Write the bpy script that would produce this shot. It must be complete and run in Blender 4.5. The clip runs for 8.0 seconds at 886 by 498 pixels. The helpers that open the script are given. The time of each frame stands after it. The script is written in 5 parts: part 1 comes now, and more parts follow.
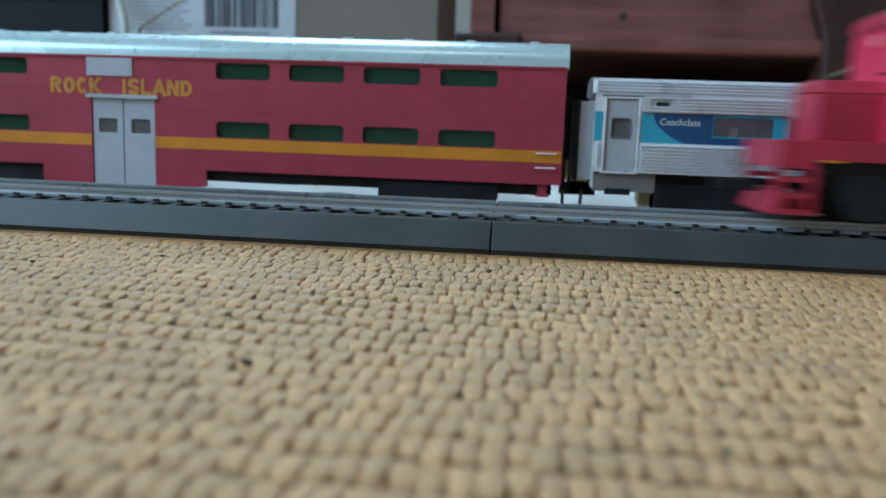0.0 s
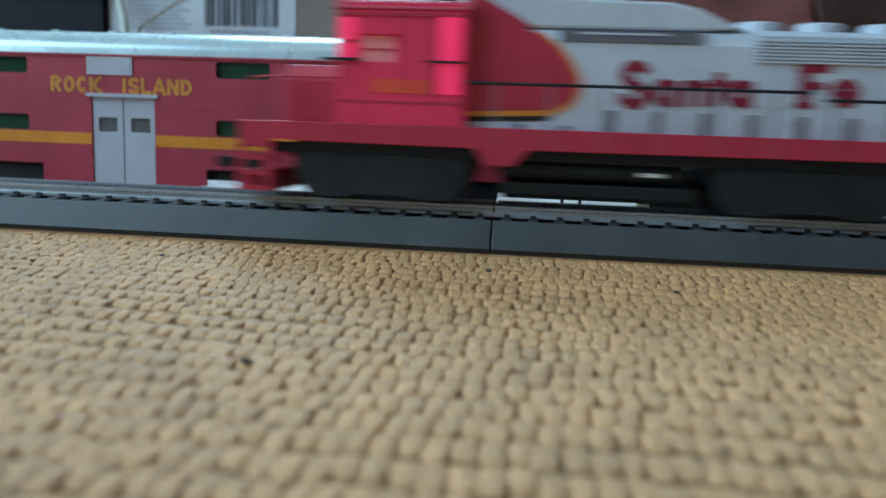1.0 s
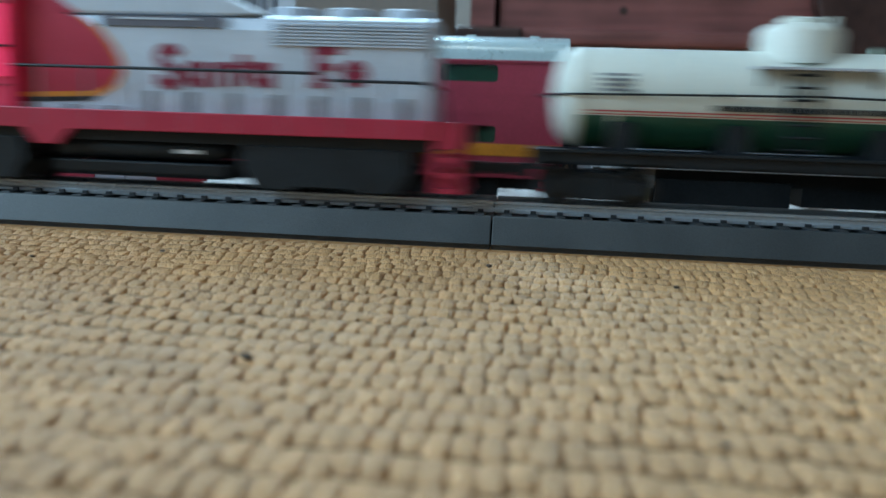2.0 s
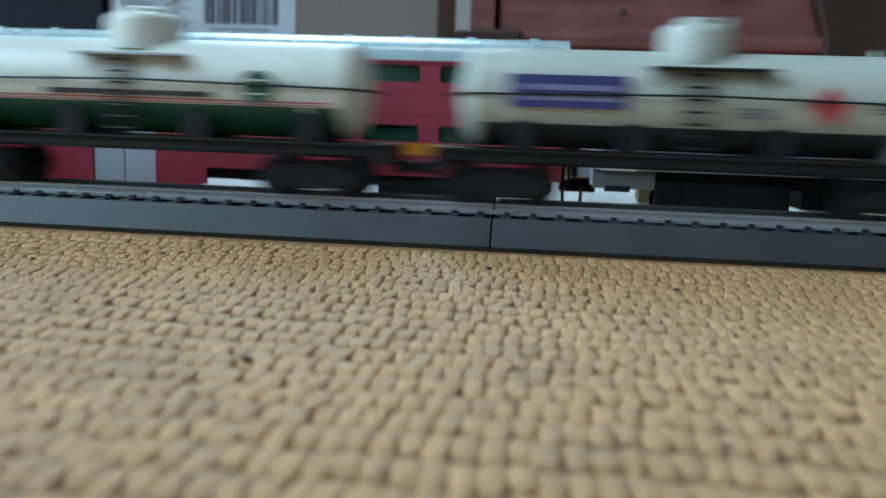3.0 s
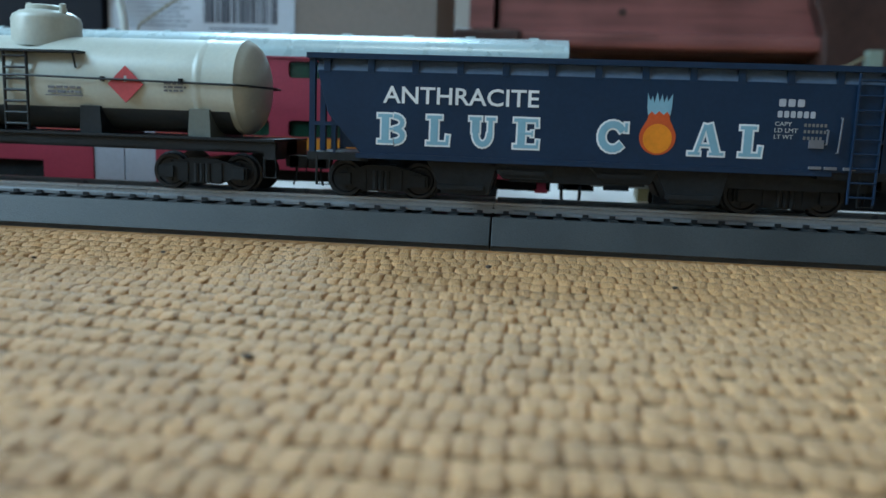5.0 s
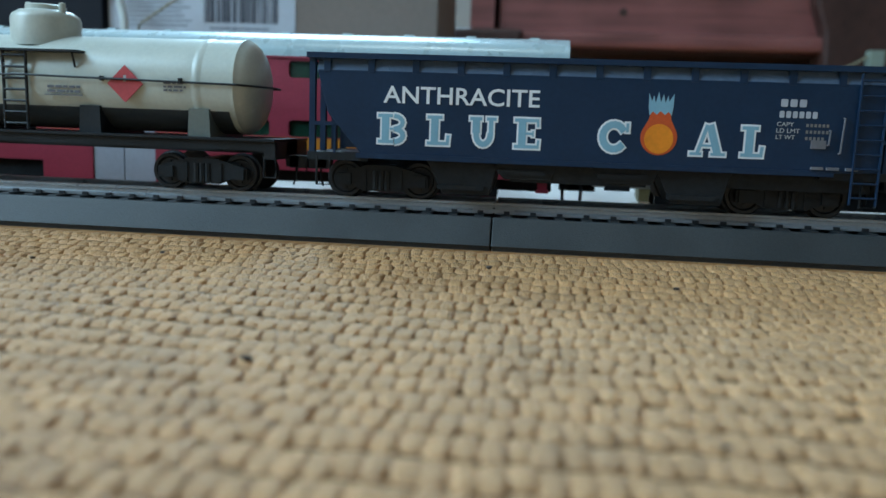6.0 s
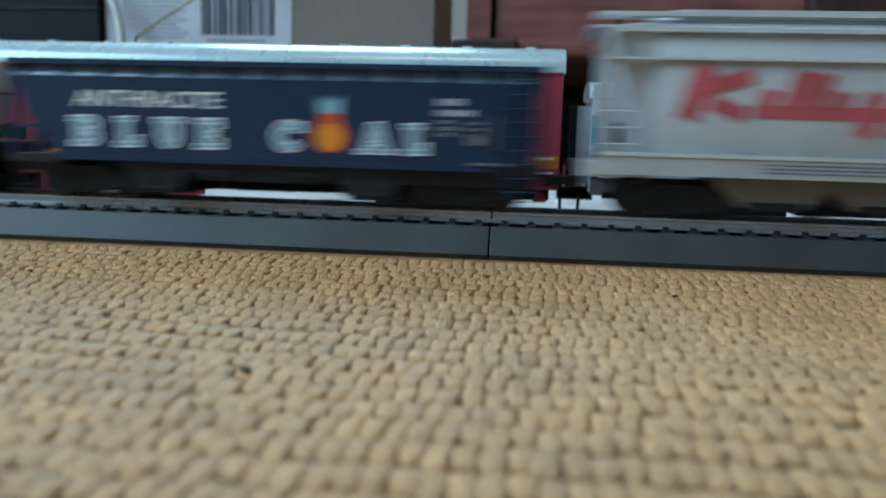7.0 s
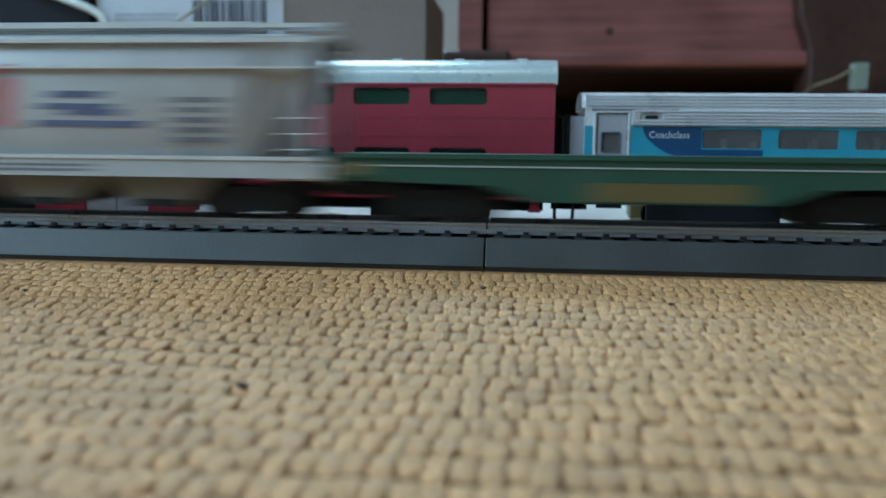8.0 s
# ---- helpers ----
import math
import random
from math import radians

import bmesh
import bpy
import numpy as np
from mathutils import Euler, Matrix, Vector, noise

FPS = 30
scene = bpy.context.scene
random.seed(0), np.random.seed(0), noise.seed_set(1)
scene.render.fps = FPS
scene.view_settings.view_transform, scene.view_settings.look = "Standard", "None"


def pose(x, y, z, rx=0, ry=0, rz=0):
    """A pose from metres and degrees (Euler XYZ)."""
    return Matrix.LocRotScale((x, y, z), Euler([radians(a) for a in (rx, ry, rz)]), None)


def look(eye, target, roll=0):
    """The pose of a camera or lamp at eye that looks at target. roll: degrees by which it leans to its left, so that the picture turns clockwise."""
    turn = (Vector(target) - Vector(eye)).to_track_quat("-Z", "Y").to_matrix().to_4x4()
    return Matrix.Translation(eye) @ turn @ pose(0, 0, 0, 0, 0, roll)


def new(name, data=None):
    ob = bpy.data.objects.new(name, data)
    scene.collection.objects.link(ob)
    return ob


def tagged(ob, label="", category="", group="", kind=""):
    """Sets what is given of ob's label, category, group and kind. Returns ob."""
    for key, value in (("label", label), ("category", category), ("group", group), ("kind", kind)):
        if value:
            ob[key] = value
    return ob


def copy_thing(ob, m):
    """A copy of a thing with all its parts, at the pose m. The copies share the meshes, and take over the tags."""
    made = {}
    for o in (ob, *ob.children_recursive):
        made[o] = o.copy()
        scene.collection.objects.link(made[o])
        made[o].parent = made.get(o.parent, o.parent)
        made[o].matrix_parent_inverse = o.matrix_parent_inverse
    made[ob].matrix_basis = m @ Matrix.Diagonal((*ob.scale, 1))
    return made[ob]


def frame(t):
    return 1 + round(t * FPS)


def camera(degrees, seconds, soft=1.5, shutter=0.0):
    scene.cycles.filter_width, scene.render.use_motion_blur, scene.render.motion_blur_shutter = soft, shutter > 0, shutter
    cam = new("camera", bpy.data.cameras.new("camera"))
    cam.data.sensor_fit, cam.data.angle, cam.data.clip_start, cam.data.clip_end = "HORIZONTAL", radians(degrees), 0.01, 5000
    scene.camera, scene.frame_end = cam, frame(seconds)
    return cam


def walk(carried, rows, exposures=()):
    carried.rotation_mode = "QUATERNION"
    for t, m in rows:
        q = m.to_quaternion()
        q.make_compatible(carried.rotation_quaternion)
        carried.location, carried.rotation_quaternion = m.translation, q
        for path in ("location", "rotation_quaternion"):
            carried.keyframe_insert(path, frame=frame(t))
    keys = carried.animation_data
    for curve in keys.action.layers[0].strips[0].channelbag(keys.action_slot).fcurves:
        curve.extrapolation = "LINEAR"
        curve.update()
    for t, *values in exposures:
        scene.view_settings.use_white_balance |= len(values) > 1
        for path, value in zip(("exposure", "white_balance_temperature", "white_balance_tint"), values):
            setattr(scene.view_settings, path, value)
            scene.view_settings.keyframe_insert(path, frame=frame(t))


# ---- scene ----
import numpy
# ---- camera ----
EYE = Vector((0.0101, -0.2196, 0.0310))


def aim(turn, tilt, lean, back=0.0):
    """Camera pose: degrees turned to the left of +y, tilted down, leaning; metres drawn back."""
    eye = EYE - Vector((0, back, 0))
    a, b = radians(turn), radians(tilt)
    way = Vector((-math.sin(a) * math.cos(b), math.cos(a) * math.cos(b), -math.sin(b)))
    return look(eye, eye + way, lean)


cam = camera(58.2, 8.0, soft=1.5, shutter=1.1)
cam.data.dof.use_dof, cam.data.dof.focus_distance, cam.data.dof.aperture_fstop = True, 0.195, 17
walk(cam, [
    (0.0, aim(6.327, 8.565, 2.049)), (0.5, aim(6.327, 8.565, 2.049)), (1.0, aim(6.323, 8.604, 2.09)),
    (1.25, aim(6.32, 8.80, 2.06)), (1.5, aim(6.316, 8.936, 2.035)), (1.7, aim(6.32, 8.95, 2.04)),
    (2.8, aim(6.325, 8.80, 2.05)), (3.0, aim(6.325, 8.766, 2.05)), (3.5, aim(6.316, 8.764, 2.057, 0.0002)),
    (4.0, aim(6.173, 8.631, 1.877, 0.0044)), (4.5, aim(6.162, 8.707, 1.907, 0.0033)), (4.7, aim(6.2, 8.78, 1.95, 0.002)),
    (5.8, aim(6.314, 8.85, 2.06)), (6.0, aim(6.314, 8.826, 2.06)), (6.5, aim(6.318, 8.701, 2.056)),
    (6.8, aim(6.30, 8.60, 1.96)), (7.0, aim(6.201, 8.139, 1.572)), (7.5, aim(5.954, 7.538, 0.863)),
    (8.0, aim(5.896, 7.268, 0.599))])

# ---- world and lights ----
world = bpy.data.worlds.new("world")
scene.world = world
world.use_nodes = True
world.node_tree.nodes["Background"].inputs[0].default_value = (0.5, 0.65, 0.85, 1)
world.node_tree.nodes["Background"].inputs[1].default_value = 0.2
scene.view_settings.exposure = 0.0


def area_lamp(name, place, target, sx, sy, watts, colour):
    lamp = bpy.data.lights.new(name, "AREA")
    lamp.shape, lamp.size, lamp.size_y, lamp.energy, lamp.color = "RECTANGLE", sx, sy, watts, colour
    ob = new(name, lamp)
    ob.matrix_world = look(place, target)
    return ob


area_lamp("window_light", (-0.66, 1.96, 1.48), (-0.1, 0.0, 0.0), 0.72, 1.15, 39, (0.44, 0.76, 1.0))
# added fill from an unseen west window: lights train sides, fades to the right
area_lamp("window_light", (-1.07, -0.42, 0.72), (-0.45, -0.12, 0.0), 0.86, 0.86, 24.6, (0.44, 0.75, 1.0))
area_lamp("ceiling_light", (-0.35, -0.55, 2.30), (-0.35, -0.55, 0.0), 0.5, 0.5, 3.0, (0.75, 0.9, 1.0))

# ---- materials ----


def material(name, colour, rough=0.5, metal=0.0, vary=0.12, grain=900.0, coarse=90.0, bump=0.15, spread=0.1,
             coat=0.0, emit=0.0, per_object=0.0, per_island=0.0, fibre=None, sheen=0.0):
    """Painted or moulded surface: colour varied at two scales, with fine relief and uneven gloss."""
    m = bpy.data.materials.new(name)
    m.use_nodes = True
    t = m.node_tree
    b = t.nodes["Principled BSDF"]
    link = t.links.new
    co = t.nodes.new("ShaderNodeTexCoord")
    n1 = t.nodes.new("ShaderNodeTexNoise")
    n1.inputs["Scale"].default_value, n1.inputs["Detail"].default_value = coarse, 4
    n2 = t.nodes.new("ShaderNodeTexNoise")
    n2.inputs["Scale"].default_value, n2.inputs["Detail"].default_value = grain, 3
    link(co.outputs["Object"], n1.inputs["Vector"])
    if fibre:
        squeeze = t.nodes.new("ShaderNodeMapping")
        squeeze.inputs["Scale"].default_value = fibre
        link(co.outputs["Object"], squeeze.inputs["Vector"])
        link(squeeze.outputs["Vector"], n2.inputs["Vector"])
    else:
        link(co.outputs["Object"], n2.inputs["Vector"])
    mix = t.nodes.new("ShaderNodeMath")
    mix.operation = "MULTIPLY_ADD"
    mix.inputs[1].default_value = 0.6
    link(n1.outputs["Fac"], mix.inputs[0])
    half = t.nodes.new("ShaderNodeMath")
    half.operation = "MULTIPLY"
    half.inputs[1].default_value = 0.4
    link(n2.outputs["Fac"], half.inputs[0])
    link(half.outputs[0], mix.inputs[2])
    ramp = t.nodes.new("ShaderNodeMapRange")
    ramp.inputs[1].default_value, ramp.inputs[2].default_value = 0.3, 0.7
    ramp.inputs[3].default_value, ramp.inputs[4].default_value = 1 - vary * 1.6, 1 + vary
    link(mix.outputs[0], ramp.inputs[0])
    value = ramp.outputs[0]
    for amount, node, out in ((per_object, "ShaderNodeObjectInfo", "Random"), (per_island, "ShaderNodeNewGeometry", "Random Per Island")):
        if amount:
            src = t.nodes.new(node)
            rng = t.nodes.new("ShaderNodeMapRange")
            rng.inputs[3].default_value, rng.inputs[4].default_value = 1 - amount, 1 + amount
            link(src.outputs[out], rng.inputs[0])
            mul = t.nodes.new("ShaderNodeMath")
            mul.operation = "MULTIPLY"
            link(value, mul.inputs[0])
            link(rng.outputs[0], mul.inputs[1])
            value = mul.outputs[0]
    tint = t.nodes.new("ShaderNodeVectorMath")
    tint.operation = "SCALE"
    tint.inputs[0].default_value = colour
    link(value, tint.inputs["Scale"])
    link(tint.outputs[0], b.inputs["Base Color"])
    gloss = t.nodes.new("ShaderNodeMapRange")
    gloss.inputs[3].default_value, gloss.inputs[4].default_value = max(0.03, rough - spread), min(1, rough + spread)
    link(n1.outputs["Fac"], gloss.inputs[0])
    link(gloss.outputs[0], b.inputs["Roughness"])
    b.inputs["Metallic"].default_value = metal
    b.inputs["Coat Weight"].default_value = coat
    b.inputs["Sheen Weight"].default_value, b.inputs["Sheen Roughness"].default_value = sheen, 0.35
    if bump:
        bp = t.nodes.new("ShaderNodeBump")
        bp.inputs["Strength"].default_value, bp.inputs["Distance"].default_value = bump, 0.0007 if fibre else 0.0003
        link(n2.outputs["Fac"], bp.inputs["Height"])
        link(bp.outputs[0], b.inputs["Normal"])
    if emit:
        b.inputs["Emission Color"].default_value = (*colour, 1)
        b.inputs["Emission Strength"].default_value = emit
    return m


def glass_material(name, colour, rough=0.08):
    m = bpy.data.materials.new(name)
    m.use_nodes = True
    b = m.node_tree.nodes["Principled BSDF"]
    b.inputs["Base Color"].default_value = (*colour, 1)
    b.inputs["Roughness"].default_value = rough
    b.inputs["Transmission Weight"].default_value = 0.85
    b.inputs["IOR"].default_value = 1.4
    return m


MAROON = material("maroon_paint", (0.39, 0.040, 0.072), 0.42, vary=0.10)
RED = material("bright_red_plastic", (0.44, 0.024, 0.056), 0.38, vary=0.08)
# brighter, emitting copies of the red: cab lamp light put into the plastic
RED_EMIT_LOW = material("red_plastic_weak_emission", (0.62, 0.026, 0.085), 0.4, vary=0.16, emit=0.10)
RED_EMIT_HIGH = material("red_plastic_strong_emission", (1.0, 0.035, 0.14), 0.4, vary=0.10, emit=0.34)
LAMP_GLASS = material("lit_cab_window", (0.75, 0.26, 0.28), 0.3, vary=0.3, coarse=250, emit=0.13)
# orange print with a little emission, imitating the lit cab behind it
RUSTRED = material("faint_orange_emitting_print", (0.55, 0.055, 0.03), 0.45, emit=0.12)
DARK_RED = material("dark_red_lettering", (0.24, 0.008, 0.035), 0.5)
ROOF = material("silver_blue_roof", (0.46, 0.58, 0.60), 0.28, metal=0.2, vary=0.08, bump=0.04)
SILVER = material("silver_paint", (0.80, 0.84, 0.89), 0.30, metal=0.12, vary=0.10)
HOOD = material("cool_silver_plastic", (0.54, 0.60, 0.68), 0.42, metal=0.15, vary=0.08)
HOOD_DARK = material("grey_painted_recess_shade", (0.13, 0.13, 0.16), 0.6)
GREY = material("pale_grey_plastic", (0.46, 0.48, 0.53), 0.45, vary=0.08)
GREYDOOR = material("grey_door_paint", (0.46, 0.48, 0.55), 0.45, vary=0.08)
TEAL = material("teal_stripe", (0.03, 0.40, 0.56), 0.4)
NAVYSWOOSH = material("deep_blue_stripe", (0.012, 0.085, 0.21), 0.4)
BLUE = material("navy_hopper_paint", (0.007, 0.028, 0.068), 0.42, vary=0.12)
BLUE.node_tree.nodes["Principled BSDF"].inputs["Specular IOR Level"].default_value = 0.35
# paler copy of the navy: window reflection painted into the base colour
BLUE_SHEEN = material("navy_painted_sheen", (0.12, 0.175, 0.26), 0.25, vary=0.10)
CREAM = material("cream_tank_plastic", (0.70, 0.72, 0.65), 0.42, vary=0.06, bump=0.08)
CREAMGREY = material("aged_cream_plastic", (0.53, 0.56, 0.50), 0.31, vary=0.07, bump=0.08)
GREEN = material("dark_green_paint", (0.012, 0.085, 0.055), 0.45)
FLATGREEN = material("flatcar_green", (0.016, 0.080, 0.056), 0.42, vary=0.15)
BLACK = material("black_plastic", (0.014, 0.018, 0.022), 0.52, vary=0.35)
BLACK.node_tree.nodes["Principled BSDF"].inputs["Specular IOR Level"].default_value = 0.3
BLACKTANK = material("black_tank_band", (0.042, 0.050, 0.056), 0.42, vary=0.2)
DARKSTEEL = material("dark_wheel_metal", (0.016, 0.019, 0.023), 0.45, metal=0.2, vary=0.2)
HOPPERGREY = material("grey_hopper_paint", (0.44, 0.455, 0.465), 0.45, vary=0.07)
HOPPERLIGHT = material("pale_rib_paint", (0.56, 0.575, 0.57), 0.42)
HOPPERTAN = material("tan_outlet_plastic", (0.19, 0.18, 0.145), 0.5)
LOGORED = material("red_print", (0.55, 0.075, 0.085), 0.45)
LOGOFADED = material("faded_red_print", (0.54, 0.10, 0.115), 0.45, vary=0.25, coarse=60)
LOGOGREEN = material("green_print", (0.16, 0.22, 0.19), 0.45)
PRINTBLUE = material("blue_print", (0.09, 0.11, 0.20), 0.45)
PURPLE = material("violet_blue_sign", (0.055, 0.060, 0.22), 0.4)
SIGNPALE = material("pale_violet_print", (0.30, 0.32, 0.52), 0.4)
SKIRTGREY = material("dull_grey_skirt", (0.20, 0.19, 0.18), 0.55)
PRINTGREY = material("grey_print", (0.14, 0.15, 0.18), 0.5)
YELLOW = material("mustard_stripe", (0.70, 0.25, 0.02), 0.45)
YELLOWDIM = material("mustard_lettering", (0.62, 0.25, 0.035), 0.5, vary=0.25)
TAN = material("faded_tan_print", (0.13, 0.105, 0.04), 0.5)
SADDLEGREY = material("grey_green_plastic", (0.15, 0.165, 0.145), 0.5, vary=0.12)
POSTGREY = material("dull_grey_metal", (0.17, 0.17, 0.19), 0.5)
WHITE = material("white_print", (0.80, 0.82, 0.84), 0.45, vary=0.05)
LETTERBLUE = material("sky_blue_print", (0.23, 0.44, 0.56), 0.45, vary=0.05)
FLAMEORANGE = material("orange_print", (0.85, 0.27, 0.015), 0.45, vary=0.12)
FLAMERED = material("red_orange_print", (0.62, 0.09, 0.02), 0.45, vary=0.12)
WINDOWGREEN = glass_material("green_tinted_pane", (0.10, 0.34, 0.22))
WINDOWDARK = glass_material("dark_tinted_pane", (0.6, 0.6, 0.62))
INTERIOR = material("dark_green_interior", (0.014, 0.075, 0.048), 0.6, vary=0.6, coarse=160)
BROWNINT = material("dark_brown_interior", (0.05, 0.035, 0.028), 0.6, vary=0.5, coarse=160)
SEATTAN = material("tan_seat_plastic", (0.42, 0.30, 0.24), 0.6, vary=0.3, coarse=160, per_object=0.4)
ROADBED = material("charcoal_roadbed_plastic", (0.044, 0.050, 0.053), 0.52, vary=0.28, coarse=50, grain=2600, bump=0.35)
TIE = material("black_tie_plastic", (0.028, 0.030, 0.033), 0.55, vary=0.2, per_object=0.15)
RAIL = material("nickel_silver_rail", (0.38, 0.40, 0.42), 0.30, metal=0.3, vary=0.15, coarse=40)
CARPET = material("tan_loop_carpet", (0.66, 0.342, 0.132), 0.47, vary=0.14, coarse=45, grain=2300, bump=1.0, per_island=0.09, fibre=(1.3, 0.4, 1.0), sheen=0.08)
CARPET.node_tree.nodes["Principled BSDF"].inputs["Specular IOR Level"].default_value = 1.0
BACKING = material("brown_carpet_backing", (0.26, 0.14, 0.06), 0.9, vary=0.3, coarse=200, bump=0.6)
DEBRIS = material("dark_lint", (0.085, 0.06, 0.045), 0.8)
CARDBOARD = material("grey_brown_cardboard", (0.20, 0.16, 0.135), 0.8, vary=0.10, coarse=14, grain=300)
PAPER = material("white_label_paper", (0.46, 0.49, 0.54), 0.5, vary=0.06)
INK = material("black_label_ink", (0.05, 0.055, 0.075), 0.6)
WOOD = material("red_brown_lacquered_wood", (0.27, 0.092, 0.082), 0.32, vary=0.40, coarse=12, grain=160, bump=0.1, coat=0.25, fibre=(0.06, 1.0, 1.0))
WOODDARK = material("dark_brown_wood", (0.058, 0.025, 0.020), 0.45, vary=0.35, coarse=25, grain=160)
BLACKBOX = material("matt_black_case", (0.008, 0.010, 0.016), 0.7)
BLACKBOX.node_tree.nodes["Principled BSDF"].inputs["Specular IOR Level"].default_value = 0.2
SHEET = material("white_plastic_sheet", (0.82, 0.83, 0.82), 0.35, vary=0.06, coarse=30)
CABLEWHITE = material("white_cable", (0.62, 0.68, 0.66), 0.4)
CABLETAN = material("tan_cord", (0.26, 0.24, 0.16), 0.6)
PLUG = material("pale_green_plastic", (0.26, 0.33, 0.28), 0.45)
WALLPAINT = material("pale_grey_wall_paint", (0.46, 0.47, 0.48), 0.8, vary=0.05, coarse=3, grain=60)
CEILINGPAINT = material("white_ceiling_paint", (0.78, 0.78, 0.76), 0.9, vary=0.04, coarse=3, grain=60)
GLOW = material("lamp_diffuser", (1.0, 0.96, 0.9), 0.5, vary=0.02, emit=3.0)
SKYGLOW = material("window_daylight", (0.80, 0.92, 1.0), 0.5, vary=0.02, emit=2.0)

# ---- mesh tools: all lengths in millimetres ----
ORG = [0.0, 0.0]      # x and z of the thing being built


def box(bm, x0, x1, y0, y1, z0, z1):
    v = [bm.verts.new((x, y, z)) for x in (x0, x1) for y in (y0, y1) for z in (z0, z1)]
    for f in ((0, 1, 3, 2), (4, 6, 7, 5), (0, 4, 5, 1), (2, 3, 7, 6), (0, 2, 6, 4), (1, 5, 7, 3)):
        bm.faces.new([v[i] for i in f])
    return bm


def boxes(*rows):
    bm = bmesh.new()
    for r in rows:
        box(bm, *r)
    return bm


def prism(bm, pts, y0, y1):
    """A flat outline in x and z, given depth from y0 to y1."""
    a = [bm.verts.new((x, y0, z)) for x, z in pts]
    b = [bm.verts.new((x, y1, z)) for x, z in pts]
    n = len(pts)
    bm.faces.new(a)
    bm.faces.new(b[::-1])
    for i in range(n):
        bm.faces.new((a[i], b[i], b[(i + 1) % n], a[(i + 1) % n]))
    bmesh.ops.recalc_face_normals(bm, faces=bm.faces)
    return bm


def extrude_x(bm, pts, x0, x1):
    """An outline in y and z drawn along x."""
    a = [bm.verts.new((x0, y, z)) for y, z in pts]
    b = [bm.verts.new((x1, y, z)) for y, z in pts]
    n = len(pts)
    bm.faces.new(a)
    bm.faces.new(b[::-1])
    for i in range(n):
        bm.faces.new((a[i], b[i], b[(i + 1) % n], a[(i + 1) % n]))
    bmesh.ops.recalc_face_normals(bm, faces=bm.faces)
    return bm


def sweep(bm, pts, r, seg=8):
    """A round rod along a line of points."""
    rings = []
    pts = [Vector(p) for p in pts]
    for i, p in enumerate(pts):
        d = (pts[min(i + 1, len(pts) - 1)] - pts[max(i - 1, 0)]).normalized()
        side = d.orthogonal().normalized() if abs(d.z) > 0.9 else d.cross(Vector((0, 0, 1))).normalized()
        up = side.cross(d)
        rings.append([bm.verts.new(p + r * (math.cos(a) * side + math.sin(a) * up)) for a in (2 * math.pi * k / seg for k in range(seg))])
    for a, b in zip(rings, rings[1:]):
        for k in range(seg):
            bm.faces.new((a[k], a[(k + 1) % seg], b[(k + 1) % seg], b[k]))
    bm.faces.new(rings[0][::-1])
    bm.faces.new(rings[-1])
    bmesh.ops.recalc_face_normals(bm, faces=bm.faces)
    return bm


def lathe(bm, profile, origin, axis="x", seg=40, a0=0.0, a1=2 * math.pi):
    """A profile of (along, radius) turned round an axis through origin."""
    full = abs(a1 - a0 - 2 * math.pi) < 1e-6
    steps = seg if full else seg + 1
    rings = []
    for u, r in profile:
        ring = []
        for k in range(steps):
            a = a0 + (a1 - a0) * k / seg
            c, s = r * math.cos(a), r * math.sin(a)
            q = {"x": (u, c, s), "y": (c, u, s), "z": (c, s, u)}[axis]
            ring.append(bm.verts.new([o + e for o, e in zip(origin, q)]))
        rings.append(ring)
    for a, b in zip(rings, rings[1:]):
        for k in range(seg):
            k2 = (k + 1) % steps
            bm.faces.new((a[k], b[k], b[k2], a[k2]))
    if full:
        bm.faces.new(rings[0])
        bm.faces.new(rings[-1][::-1])
    bmesh.ops.recalc_face_normals(bm, faces=bm.faces)
    return bm


def rounded(x0, x1, z0, z1, r, n=4):
    pts = []
    for cx, cz, a in ((x1 - r, z1 - r, 0), (x0 + r, z1 - r, 90), (x0 + r, z0 + r, 180), (x1 - r, z0 + r, 270)):
        for k in range(n + 1):
            b = radians(a + 90 * k / n)
            pts.append((cx + r * math.cos(b), cz + r * math.sin(b)))
    return pts


def part(name, bm, material_, parent=None, label="", bevel=0.0, smooth=False, at=None):
    """Links a bmesh as one mesh object; at: its own origin in the parent's space."""
    if bevel:
        edges = [e for e in bm.edges if len(e.link_faces) == 2 and e.calc_face_angle(0) > 0.6]
        bmesh.ops.bevel(bm, geom=edges, offset=bevel, segments=2, profile=0.5, affect="EDGES", clamp_overlap=True)
    if at is None:
        bmesh.ops.translate(bm, verts=bm.verts, vec=(-ORG[0], 0, -ORG[1]))
    bmesh.ops.scale(bm, verts=bm.verts, vec=(0.001, 0.001, 0.001))
    me = bpy.data.meshes.new(name)
    bm.to_mesh(me)
    bm.free()
    me.materials.append(material_)
    if smooth:
        me.shade_smooth()
        me.set_sharp_from_angle(angle=radians(35))
    ob = new(name, me)
    if parent is not None:
        ob.parent = parent
    if at is not None:
        ob.location = [c * 0.001 for c in at]
    if label:
        tagged(ob, label)
    return ob


def thing(name, x, y, z, label, category, group="", kind=""):
    """An Empty at its base, in millimetres; its parts are then built in the same space."""
    ORG[:] = (x, z)
    ob = new(name)
    ob.location = (x * 0.001, y * 0.001, z * 0.001)
    return tagged(ob, label, category, group, kind)


def letter_mesh(text, thick=0.0):
    c = bpy.data.curves.new("lettering", "FONT")
    c.body, c.size, c.offset, c.resolution_u = text, 1.0, thick, 3
    tmp = bpy.data.objects.new("lettering", c)
    me = bpy.data.meshes.new_from_object(tmp)
    bpy.data.objects.remove(tmp)
    return me


